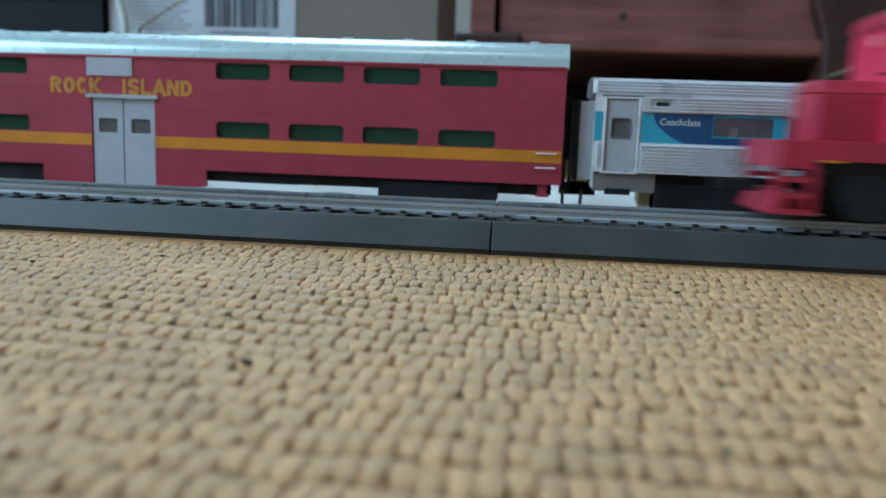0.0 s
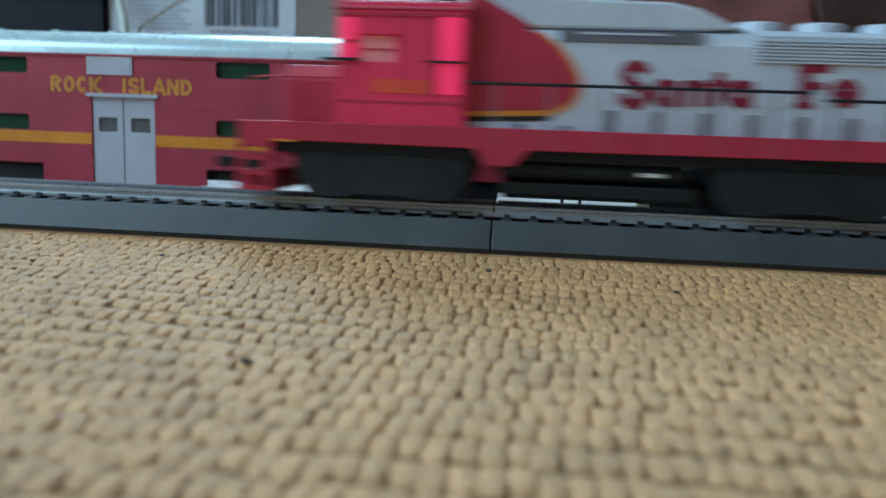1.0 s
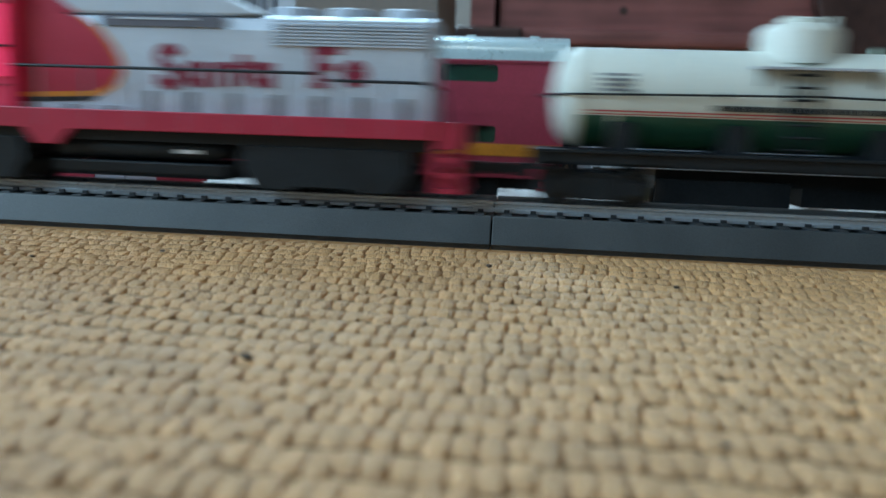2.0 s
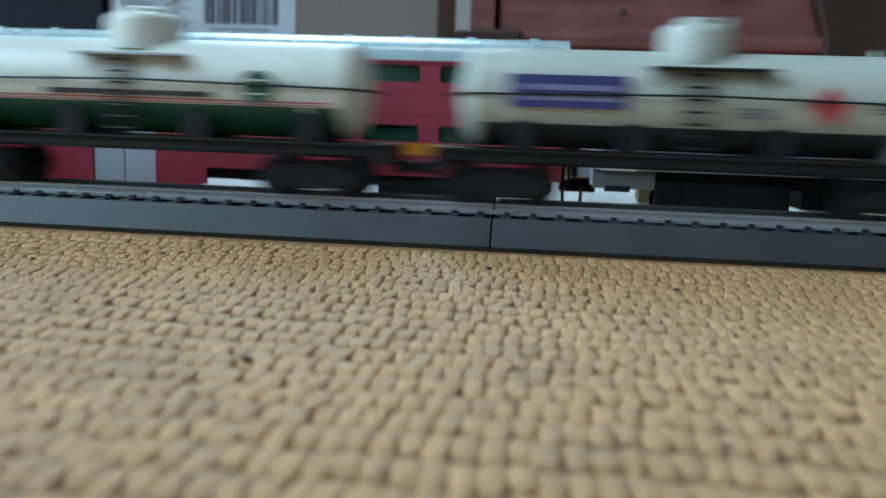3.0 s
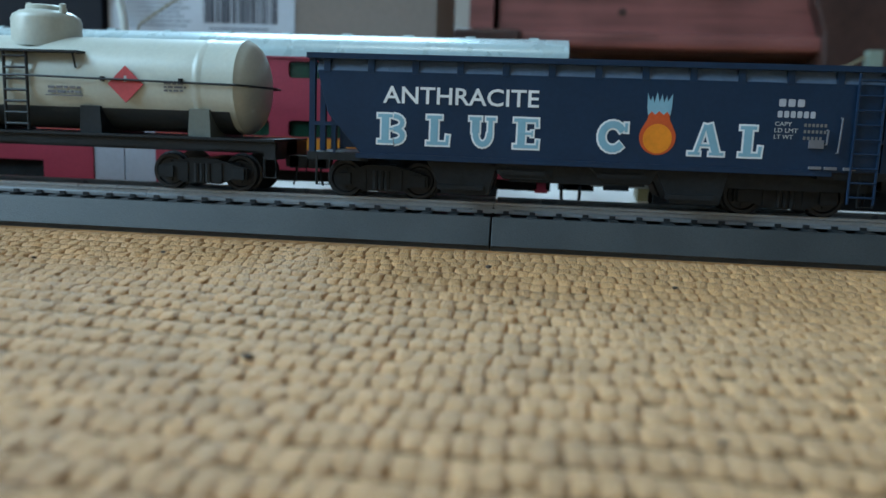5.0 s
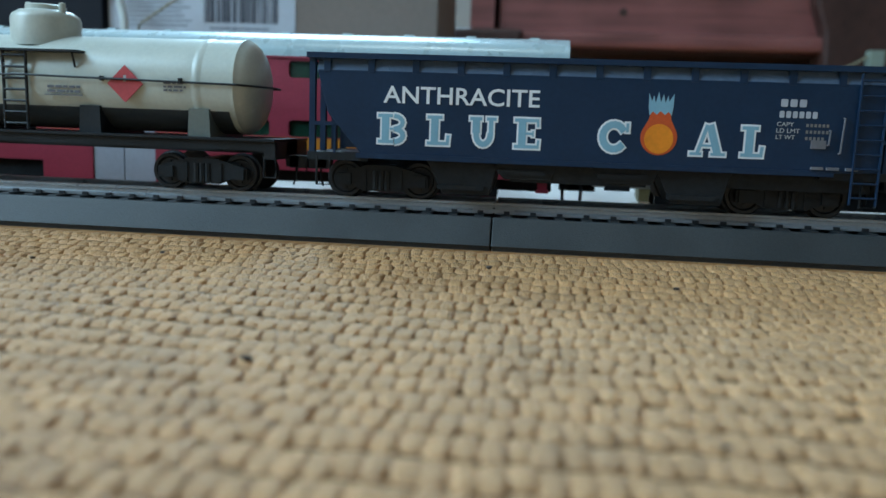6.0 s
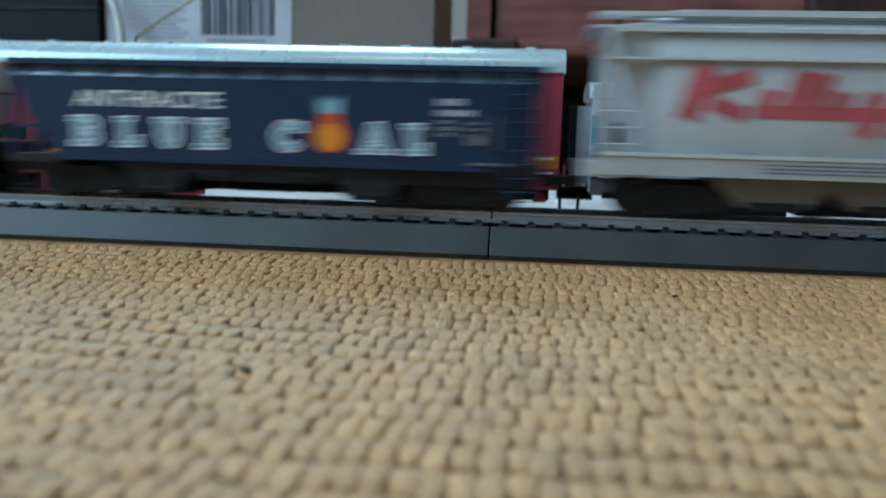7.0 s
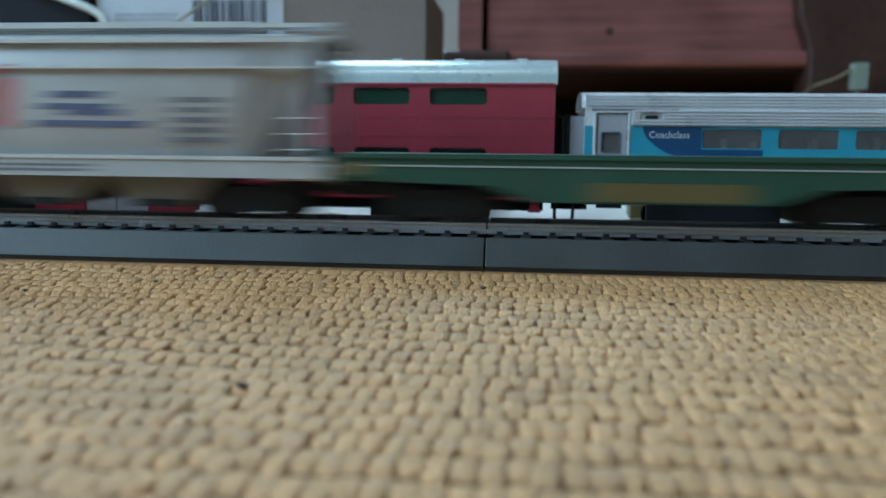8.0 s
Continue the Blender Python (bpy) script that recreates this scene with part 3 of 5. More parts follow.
        part("louvre", boxes((-399, -358.5, -12.1, -11.3, z, z + 0.42)), HOOD, L)
    # curved red nose colour on the hood side, its stripe, and side doors
    arc = [(-470, 35.6), (-448, 36.6), (-443.5, 38.6), (-441.6, 41.5), (-441.8, 44.5), (-443.6, 48), (-447, 52), (-452, 55.6), (-459, 58), (-470, 58)]
    plate("red_sweep", arc, -11.5, RED, L, 0.25, "red curved colour field")
    plate("red_sweep", [(-470, 57.2), (-453.5, 57.2), (-457, 59.4), (-462, 62.0), (-466, 64), (-470, 64.6)], -10.8, RED, L, 0.25)
    stripe = [(-470, 34.3), (-447.6, 35.2), (-443.0, 37.6), (-440.6, 41.2), (-440.8, 44.8), (-443, 48.8), (-446.6, 52.8), (-452, 56.4), (-452, 55.7), (-447, 52), (-443.6, 48), (-441.8, 44.5), (-441.6, 41.5), (-443.5, 38.6), (-448, 36.6), (-470, 35.6)]
    plate("yellow_stripe", stripe, -11.5, YELLOW, L, 0.22, "thin yellow stripe")
    plate("black_stripe", [(-470, 33.0), (-449.5, 33.9), (-447.6, 35.2), (-470, 34.3)], -11.5, BLACK, L, 0.2, "thin black stripe")
    for i in range(9):
        x = -466 + i * 11.6
        part("hood_door", boxes((x, x + 8.6, -12.0, -11.3, 31.4, 32.8 if x < -441 else 36.2)), HOOD, L, bevel=0.2)
        part("door_latch", boxes((x + 8.8, x + 11.2, -11.8, -11.3, 31.6, 32.8 if x < -443 else 37.0)), POSTGREY, L)
    # large dark red print as plain strokes
    ring = {}
    for x, rx, z0, z1 in ((-420.3, 2.1, 38.4, 45.2), (-402.0, 2.1, 38.8, 45.4), (-377.0, 2.4, 39.6, 46.4)):
        ring[x] = [(1.15, bow(x, (z0 + z1) / 2, rx, (z1 - z0) / 2 - 1.0, 0, 360, 14))]
    shapes = [[(1.3, bow(-427.6, 46.2, 2.5, 2.2, 20, 250, 8)), (1.3, bow(-427.6, 41.0, 2.5, 2.3, 90, -160, 8)), (0.8, [(-430.6, 38.8), (-430.6, 41.4)])],
              ring[-420.3] + [(0.9, [(-417.9, 38.4), (-417.9, 44.8)])],
              [(1.15, [(-414.6, 38.6), (-414.6, 45.0)]), (1.15, [(-410.6, 38.8), (-410.6, 44.4)]), (0.9, [(-414.6, 44.2), (-410.6, 44.2)])],
              [(1.15, [(-407.2, 39.0), (-407.2, 47.2)]), (0.8, [(-409.4, 44.6), (-404.8, 44.6)])],
              ring[-402.0] + [(0.9, [(-399.6, 38.8), (-399.6, 45.2)])],
              [(1.5, [(-386.6, 39.4), (-386.6, 49.2)]), (1.0, [(-388.6, 48.6), (-380.8, 48.8)]), (0.9, [(-386.6, 44.6), (-381.8, 44.6)]), (0.7, [(-388.8, 39.8), (-384.2, 39.8)])],
              ring[-377.0] + [(0.8, [(-379.0, 42.8), (-374.8, 42.8)])]]
    for rows in shapes:
        strokes("letter_shape", rows, -11.5, DARK_RED, L, 0.22)
    # handrail with stanchions
    part("handrail", sweep(bmesh.new(), [(-470, -16.4, 42.6), (-420, -16.4, 42.6), (-386, -16.4, 42.6)], 0.42, 8), BLACK, L, "thin black handrail")
    part("handrail", sweep(bmesh.new(), [(-383, -16.4, 40.9), (-358, -16.4, 40.9), (-353, -16.4, 39), (-352, -16.4, 31)], 0.42, 8), BLACK, L, "thin black handrail")
    for x in (-462, -448.5, -435, -421.5, -408, -394.5, -381, -367.5):
        part("stanchion", sweep(bmesh.new(), [(x, -16.7, 27), (x, -16.7, 31), (x, -16.4, 33), (x, -16.4, 41.8 if x > -383 else 42.6)], 0.36, 6), POSTGREY, L)
    # tanks under the frame
    for y in (-9.5, 9.5):
        part("air_tank", lathe(bmesh.new(), [(-461, 0.5), (-460, 2.6), (-459, 3.0), (-414, 3.0), (-413, 2.6), (-412, 0.5)], (0, y, 21.4), "x", 20), BLACK, L, smooth=True)
    part("fuel_tank", extrude_x(bmesh.new(), [(-13, 14.8), (-11, 13.8), (11, 13.8), (13, 14.8), (13.5, 18), (-13.5, 18)], -460, -411), BLACK, L, bevel=0.5)
    part("tank_fitting", boxes((-425, -419, -13.2, -12.2, 20.6, 21.6)), SILVER, L)
    for x in (-491, -384):
        truck(L, x - c, 31, 5.9, half=13.5)
        side = [(x - 22, 23.6), (x + 22, 23.6), (x + 23, 18.0), (x + 19, 12.2), (x + 10, 12.0), (x + 7, 13.0), (x - 7, 13.0), (x - 10, 12.0), (x - 19, 12.2), (x - 23, 18.0)]
        for y0, y1 in ((-14.6, -13.6), (13.6, 14.6)):
            part("truck_skirt", prism(bmesh.new(), side, y0, y1), BLACK, L, bevel=0.3)
        part("gear_cover", boxes((x - 24, x + 24, -12.5, 12.5, 19.5, 24.5)), BLACK, L, bevel=0.6)
    part("step_mark", boxes((-519, -514, -17.2, -16.9, 26.2, 26.8)), YELLOW, L, "small brass-yellow edge")


# ---- tank cars ----
def tank_car(x0, x1, label, green):
    """x0, x1: ends of the tank shell."""
    xc = (x0 + x1) / 2
    T = running("tank_car", xc, label)
    body = CREAM if green else CREAMGREY
    zc, r = 39.4, 12.9
    cap = [(0.0, 0.6), (0.5, 5.0), (1.4, 8.6), (2.6, 11.0), (4.0, 12.3), (5.2, r), (5.3, r + 0.15), (6.0, r + 0.15), (6.1, r)]
    prof = [(x0 + u, v) for u, v in cap]
    prof += [(x0 + 6.6, r), (x0 + 7.2, r)]
    for q in (x0 + 15.5, x1 - 15.5):
        prof += [(q - 1.6, r), (q - 1.0, r), (q - 0.6, r + 0.16), (q + 0.6, r + 0.16), (q + 1.0, r), (q + 1.6, r)]
    prof += [(x1 - 7.2, r), (x1 - 6.6, r)]
    prof += [(x1 - u, v) for u, v in reversed(cap)]
    part("tank", lathe(bmesh.new(), prof, (0, 0, zc), "x", 56), body, T, "cream plastic tank shell" if green else "aged cream plastic tank shell", smooth=True)
    # darker lower part of the shell
    low = bmesh.new()
    lathe(low, [(x0 + 7, r + 0.14), (x1 - 7, r + 0.14)], (0, 0, zc), "x", 40, radians(180 + (22 if green else 32)), radians(360 - (22 if green else 32)))
    geo = bmesh.ops.extrude_face_region(low, geom=low.faces[:])
    for g in geo["geom"]:
        if isinstance(g, bmesh.types.BMVert):
            g.co.y, g.co.z = g.co.y * 0.985, zc + (g.co.z - zc) * 0.985
    bmesh.ops.recalc_face_normals(low, faces=low.faces)
    part("lower_band", low, GREEN if green else BLACKTANK, T, "dark green painted lower shell" if green else "black band round the lower shell", smooth=True)
    if green:
        for a, h in ((15.5, 1.7), (19.3, 1.2)):
            band = bmesh.new()
            lathe(band, [(x0 + 9, r + 0.16), (x1 - 9, r + 0.16)], (0, 0, zc), "x", 2, radians(180 + a), radians(180 + a + h))
            part("pinstripe", band, LOGORED, T, "thin red pinstripe")
    # dome with lid and platform
    dr = 10.2 if green else 9.3
    dome = [(49.0, dr), (56.6, dr), (57.8, dr - 0.5), (58.9, dr - 2.2), (59.4, 4.5), (59.6, 0.5)]
    dx = xc - 1.5 if green else xc - 1.8
    d = part("dome", lathe(bmesh.new(), dome, (dx, 0, 0), "z", 40), body, T, smooth=True)
    part("lid", lathe(bmesh.new(), [(59.0, 5.4), (60.3, 5.4), (60.7, 4.8), (60.8, 0.4)], (dx, 0, 0), "z", 28), body, d, smooth=True)
    for x in (xc - 5, xc + 5):
        part("valve", lathe(bmesh.new(), [(58.4, 0.9), (60.9, 0.9), (61.1, 0.4)], (x, -3, 0), "z", 12), body, d, smooth=True)
    part("platform", boxes((xc - 14.5, xc + 15.5, -14.6, -9.2, 46.9, 47.5)), BLACK if not green else GREY, T, "narrow walkway beside the dome", bevel=0.15)
    part("platform", boxes((xc - 14.5, xc + 15.5, 9.2, 14.6, 46.9, 47.5)), BLACK if not green else GREY, T, bevel=0.15)
    for x in (xc - 13, xc + 14):
        part("bracket", sweep(bmesh.new(), [(x, -14, 47), (x, -12.6, 43)], 0.3, 6), BLACK, T)
    ladder(T, "side_ladder", xc - 6.2, xc + 0.4, -13.6, 26, 47.2, 7, BLACK, 0.42)
    # handrail round the shell
    for s in (-1, 1):
        part("handrail", sweep(bmesh.new(), [(x0 - 2.4, 0, 39.4), (x0 - 1.5, s * 6, 39.4), (x0 + 4, s * 13.4, 39.6), (xc, s * 14.2, 40.6), (x1 - 4, s * 13.4, 39.6), (x1 + 1.5, s * 6, 39.4), (x1 + 2.4, 0, 39.4)], 0.33, 6), BLACK, T, "thin black handrail")
    for x in (xc - 44, xc - 22, xc + 22, xc + 44):
        part("rail_post", boxes((x - 0.35, x + 0.35, -14.2, -12.4, 39.6, 40.9)), BLACK, T)
    # frame, saddles, running boards
    a, b = x0 - 5, x1 + 7
    part("centre_sill", boxes((a, b, -5, 5, 21.5, 25.5)), BLACK, T, bevel=0.25)
    for y in (-14.6, 13.4):
        part("side_sill", boxes((a, b, y, y + 1.2, 22.6, 25.0)), BLACK, T, "black steel-look side sill", bevel=0.25)
    part("running_board", boxes((a, b, -15.6, -11.6, 25.1, 25.7), (a, b, 11.6, 15.6, 25.1, 25.7), (a, a + 5, -11.6, 11.6, 25.1, 25.7), (b - 5, b, -11.6, 11.6, 25.1, 25.7)), BLACK, T, bevel=0.12)
    for x in (x0 + 18, x0 + 46, x1 - 46, x1 - 15):
        part("saddle", prism(bmesh.new(), [(x - 3.2, 25), (x + 3.2, 25), (x + 2.8, 33), (x - 2.8, 33)], -12.2, 12.2), BLACK if x < x1 - 30 or green else SADDLEGREY, T)
    for x in (a + 1.5, b - 1.5):
        part("end_sill", boxes((x - 1.5, x + 1.5, -14.8, 14.8, 20.4, 25.0)), BLACK, T, bevel=0.2)
        for s in (-1, 1):
            part("step", sweep(bmesh.new(), [(x - 1.6, s * 14.4, 21), (x - 1.6, s * 14.4, 15.6), (x + 1.6, s * 14.4, 15.6), (x + 1.6, s * 14.4, 21)], 0.35, 6), BLACK, T)
    coupler(T, a, -1)
    coupler(T, b, 1)
    for x in (x0 + 12.5, x1 - 14.5):
        truck(T, x - xc)
    y = -13.3
    if green:
        rows_of_bars("small_print", xc - 52, xc - 44, 40.6, 45.6, 4, y + 0.3, PRINTGREY, T, 3)
        rows_of_bars("small_print", xc - 24, xc + 23, 36.4, 39.0, 1, y + 0.2, BLACK, T, 5)
        emb = plate("emblem", [(xc + 35.6 + 4.8 * math.cos(k * math.pi / 8), 39.4 + 4.4 * math.sin(k * math.pi / 8)) for k in range(16)], y + 0.1, GREEN, T, 0.2, "round green printed emblem")
        part("emblem_bar", boxes((xc + 33.2, xc + 38.0, y - 0.25, y - 0.05, 40.9, 41.5), (xc + 33.4, xc + 37.8, y - 0.25, y - 0.05, 37.4, 37.9)), CREAM, emb)
    else:
        sign = plate("sign", rounded(-178.2, -148.2, 36.6, 44.8, 0.6), y + 0.3, PURPLE, T, 0.4, "violet-blue printed name panel")
        rows_of_bars("sign_print", -176, -150, 38.4, 43.6, 2, y - 0.15, SIGNPALE, sign, 8)
        plate("hazard_diamond", [(-100, 34.1), (-95.0, 39.0), (-100, 43.9), (-105.0, 39.0)], y + 0.1, LOGORED, T, 0.3, "red hazard diamond")
        plate("diamond_mark", rect(-100.4, -99.6, 39.6, 41.2), y - 0.1, HOPPERLIGHT, T, 0.12)
        rows_of_bars("small_print", -122.5, -113.0, 36.2, 38.6, 2, y + 0.3, PRINTGREY, T, 2)
        rows_of_bars("small_print", -89.4, -83.2, 37.4, 40.2, 3, y + 0.3, PRINTGREY, T, 4)
        part("print_frame", boxes((-123.2, -112.4, y + 0.0, y + 0.35, 35.4, 35.7)), PRINTGREY, T)


def slab_letter(ch, x0, x1, z0, z1):
    """Heavy slab-serif capital as brush strokes inside a box."""
    w = x1 - x0
    lo, hi, mid = z0 + 0.75, z1 - 0.75, (z0 + z1) / 2
    s, t = 1.25, 0.72        # half widths of stems and of slabs
    if ch == "B":
        return [(s, [(x0 + 2.2, z0), (x0 + 2.2, z1)]), (t, [(x0, lo), (x0 + 4.6, lo)]), (t, [(x0, hi), (x0 + 4.4, hi)]), (t * 0.8, [(x0 + 3, mid), (x0 + 4.6, mid)]),
                (0.85, bow(x0 + 4.2, (mid + hi) / 2, w - 5.2, (hi - mid) / 2, 80, -80, 8)), (0.95, bow(x0 + 4.4, (mid + lo) / 2, w - 5.3, (mid - lo) / 2, 80, -80, 8))]
    if ch == "L":
        return [(s, [(x0 + 2.2, z0), (x0 + 2.2, z1)]), (t, [(x0, hi), (x0 + 4.4, hi)]), (t, [(x0, lo), (x1, lo)]), (0.7, [(x1 - 0.7, lo), (x1 - 0.5, lo + 2.4)])]
    if ch == "U":
        c = (x0 + x1) / 2
        return [(s, [(x0 + 1.9, hi), (x0 + 1.9, mid - 0.6)]), (0.85, [(x1 - 1.6, hi), (x1 - 1.6, mid - 0.6)]), (t, [(x0, hi), (x0 + 3.6, hi)]), (t, [(x1 - 3.0, hi), (x1, hi)]),
                (1.0, bow(c + 0.1, mid - 0.5, w / 2 - 1.8, mid - 0.5 - z0 - 0.95, 180, 360, 10))]
    if ch == "E":
        return [(s, [(x0 + 2.2, z0), (x0 + 2.2, z1)]), (t, [(x0, lo), (x1, lo)]), (t, [(x0, hi), (x1 - 0.2, hi)]), (t * 0.85, [(x0 + 2.2, mid), (x1 - 1.6, mid)]),
                (0.6, [(x1 - 0.6, lo), (x1 - 0.5, lo + 2.0)]), (0.6, [(x1 - 0.8, hi), (x1 - 0.7, hi - 1.9)]), (0.5, [(x1 - 1.9, mid - 1.0), (x1 - 1.9, mid + 1.0)])]
    if ch == "C":
        c = (x0 + x1) / 2
        return [(1.15, bow(c, mid, w / 2 - 1.2, (z1 - z0) / 2 - 1.0, 34, 318, 16)), (0.65, [(x1 - 0.7, mid + 0.9), (x1 - 0.7, z1 - 0.3)])]
    c = (x0 + x1) / 2
    return [(0.75, [(x0 + 2.0, z0 + 0.4), (c - 0.3, z1)]), (1.2, [(c + 0.1, z1), (x1 - 2.0, z0 + 0.4)]), (t * 0.8, [(x0 + 2.6, z0 + 2.7), (x1 - 2.8, z0 + 2.7)]),
            (t * 0.9, [(x0, lo - 0.1), (x0 + 3.4, lo - 0.1)]), (t * 0.9, [(x1 - 4.0, lo - 0.1), (x1, lo - 0.1)])]


# ---- open coal hopper ----
def coal_hopper():
    H = running("coal_hopper", 23, "navy blue model coal hopper with white and orange lettering")
    x0, x1 = -47.5, 93.5
    for s in (-1, 1):
        y0, y1 = sorted((s * 16.8, s * 18.0))
        side = [(x0 + 1.6, 44), (x1 - 1.6, 44), (x1 - 1.6, 23.2), (60, 22), (x0 + 14, 22.2), (x0 + 4.5, 33)]
        part("side", holed(side, [], y0, y1), BLUE, H, "navy blue side sheet", bevel=0.2)
        part("top_chord", boxes((x0 - 1, x1 + 1, *sorted((s * 15.6, s * 18.9)), 46.8, 48.2)), BLUE, H, bevel=0.3)
        part("side_sill", boxes((x0 + 12, x1 - 12, *sorted((s * 17.8, s * 18.5)), 22.0, 23.3)), BLUE, H, bevel=0.2)
        # slanting band whose reflected light is put into its paler colour
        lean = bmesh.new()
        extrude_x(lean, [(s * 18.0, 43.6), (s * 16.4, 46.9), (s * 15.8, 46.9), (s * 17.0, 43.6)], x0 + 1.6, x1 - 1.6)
        part("upper_band", lean, BLUE_SHEEN, H, "glossy slanting upper band with a painted sheen")
        for i in range(13):
            x = x0 + 4.2 + i * 11.35
            part("rib", prism(bmesh.new(), [(x - 0.9, 43.4), (x + 0.9, 43.4), (x + 0.9, 47), (x - 0.9, 47)], *sorted((s * 15.9, s * 18.1))), BLUE, H, bevel=0.1)
    for xe, w in ((x0, 1), (x1, -1)):
        slope = bmesh.new()
        prism(slope, [(xe + w * 0.5, 47.5), (xe + w * 1.7, 47.5), (xe + w * 20, 22.5), (xe + w * 18.6, 22.0)], -16.8, 16.8)
        part("slope_sheet", slope, BLUE, H)
        for y in (-16.6, -6, 6, 16.6):
            part("end_post", boxes((xe - 0.6 + (w > 0) * 0.0, xe + 0.9, y - 0.9, y + 0.9, 22.5, 47)), BLUE, H, bevel=0.15)
        part("end_platform", boxes((min(xe - w, xe + w * 15), max(xe - w, xe + w * 15), -17.6, 17.6, 21.2, 23.2)), BLACK, H, bevel=0.25)
        part("end_rail", boxes((min(xe, xe + w * 11), max(xe, xe + w * 11), -17.9, -17.1, 30.0, 31.0)), BLUE, H, bevel=0.12)
        part("grab_post", boxes((xe + w * 6.2 - 0.3, xe + w * 6.2 + 0.3, -17.9, -17.3, 23, 30.5)), BLUE, H)
        part("brake_box", boxes((min(xe + w * 7.5, xe + w * 12), max(xe + w * 7.5, xe + w * 12), -14, -9, 24.5, 30)), BLUE, H, bevel=0.3)
        coupler(H, xe, -w)
        for s in (-1, 1):
            part("stirrup", sweep(bmesh.new(), [(xe + w * 1.5, s * 17.4, 22), (xe + w * 1.5, s * 17.4, 14.8), (xe + w * 5, s * 17.4, 14.8), (xe + w * 5, s * 17.4, 22)], 0.35, 6), BLACK, H)
    part("coal_load", prism(bmesh.new(), [(x0 + 4, 44.5), (x1 - 4, 44.5), (x1 - 4, 42.5), (x0 + 4, 42.5)], -16, 16), BLACK, H, "black load below the rim")
    ladder(H, "side_ladder", 85.6, 91.6, -18.8, 15.5, 46.5, 9, BLUE, 0.32)
    part("grab_iron", sweep(bmesh.new(), [(82.6, -18.0, 36), (82.6, -19, 36), (82.2, -19, 27.6), (82.2, -18, 27.6)], 0.22, 6), POSTGREY, H, "dull grey grab iron")
    part("grab_iron", sweep(bmesh.new(), [(79.6, -18.0, 33), (79.6, -19, 33), (79.4, -19, 29.5), (79.4, -18, 29.5)], 0.22, 6), POSTGREY, H)
    part("placard", boxes((75.6, 79.0, -18.5, -17.9, 28.6, 30.6)), POSTGREY, H)
    for x in (76.0, 79.6, 84.0):
        part("sill_step", boxes((x, x + 2.8, -18.9, -18.2, 23.6, 24.3)), POSTGREY, H)
    # four outlet bays
    for x, lo in ((-8.5, 13.6), (7, 18.0), (32, 18.0), (49, 13.6)):
        for s in (-1, 1):
            part("outlet_bay", prism(bmesh.new(), [(x - 10, 24), (x + 10, 24), (x + 7.4, lo), (x - 4.6, lo)], *sorted((s * 2.5, s * 16.2))), BLACK, H, bevel=0.3)
        part("door_lock", boxes((x - 6, x + 6, -16.9, -15.9, lo + 1.2, lo + 2.4)), BLACK, H)
    part("centre_sill", boxes((x0 + 4, x1 - 4, -2.4, 2.4, 19, 23)), BLACK, H)
    part("cross_beam", boxes((4, 38, -15.6, 15.6, 17.4, 22.6)), BLACK, H, bevel=0.4)
    part("end_bolster", boxes((56, x1 - 2, -15.0, 15.0, 18.0, 23.0)), BLACK, H, bevel=0.4)
    for x in (-30, 73.5):
        truck(H, x - 23)
    # lettering
    y = -18.05
    lettering("lettering", "ANTHRACITE", -28.7, 10.6, 36.1, 40.4, y, WHITE, H, 0.012)
    for ch, a, b in (("B", -30.2, -22.6), ("L", -17.6, -11.4), ("U", -6.8, 0.4), ("E", 4.4, 11.2), ("C", 25.2, 33.0), ("A", 47.2, 56.2), ("L", 59.2, 65.0)):
        rows = slab_letter(ch, a, b, 25.7, 33.7)
        rim = strokes("letter", rows, y, WHITE, H, 0.06, 0.14, "sky blue letter with a white rim")
        strokes("letter_face", rows, y - 0.09, LETTERBLUE, rim, 0.04, -0.32)
    drop = [(39.9 + 4.4 * math.sin(t), 29.9 - 4.3 * math.cos(t)) for t in (radians(-118 + 236 * k / 26) for k in range(27))] + [(42.6, 34.2), (42.2, 36.6), (37.8, 36.6), (37.2, 34.2)]
    fl = plate("flame", drop, y, FLAMERED, H, 0.06, "red-orange printed flame drop")
    plate("flame_heart", [(39.9 + 3.5 * math.sin(t), 29.6 + 3.6 * math.cos(t)) for t in (2 * math.pi * k / 28 for k in range(28))], y - 0.06, FLAMEORANGE, fl, 0.06, "orange centre")
    tips = [(37.3, 35.2), (37.0, 37.0), (36.9, 40.6), (37.7, 38.6), (38.1, 40.0), (38.6, 38.2), (39.2, 40.9), (39.8, 38.4), (40.4, 40.4), (40.9, 38.3), (41.5, 40.1), (41.8, 38.6), (42.9, 40.5), (42.9, 37.6), (42.6, 35.2), (41.8, 36.2), (41.0, 35.4), (39.9, 36.3), (39.0, 35.4), (38.1, 36.2)]
    plate("flame_crown", tips, y - 0.04, LETTERBLUE, H, 0.06, "pale blue flame tips")
    for i in range(3):
        plate("stencil_block", rounded(67.9 + i * 2.15, 69.5 + i * 2.15, 38.3, 40.1, 0.35), y, GREY, H, 0.06)
    for i in range(6):
        plate("stencil_block", rounded(67.8 + i * 1.52, 68.9 + i * 1.52, 35.7, 37.3, 0.3), y, GREY, H, 0.06)
    for i, (word, wide) in enumerate((("CAPY", 3.9), ("LD LMT", 5.4), ("LT WT", 4.4))):
        z = 33.7 - i * 1.55
        lettering("lettering", word, 67.4, 67.4 + wide, z, z + 1.0, y, HOPPERLIGHT, H, 0.0, 0.06)
        for k in range(6 if i < 2 else 5):
            plate("stencil_block", rect(74.2 + k * 0.93, 74.75 + k * 0.93, z, z + 0.75), y, SKIRTGREY, H, 0.06)


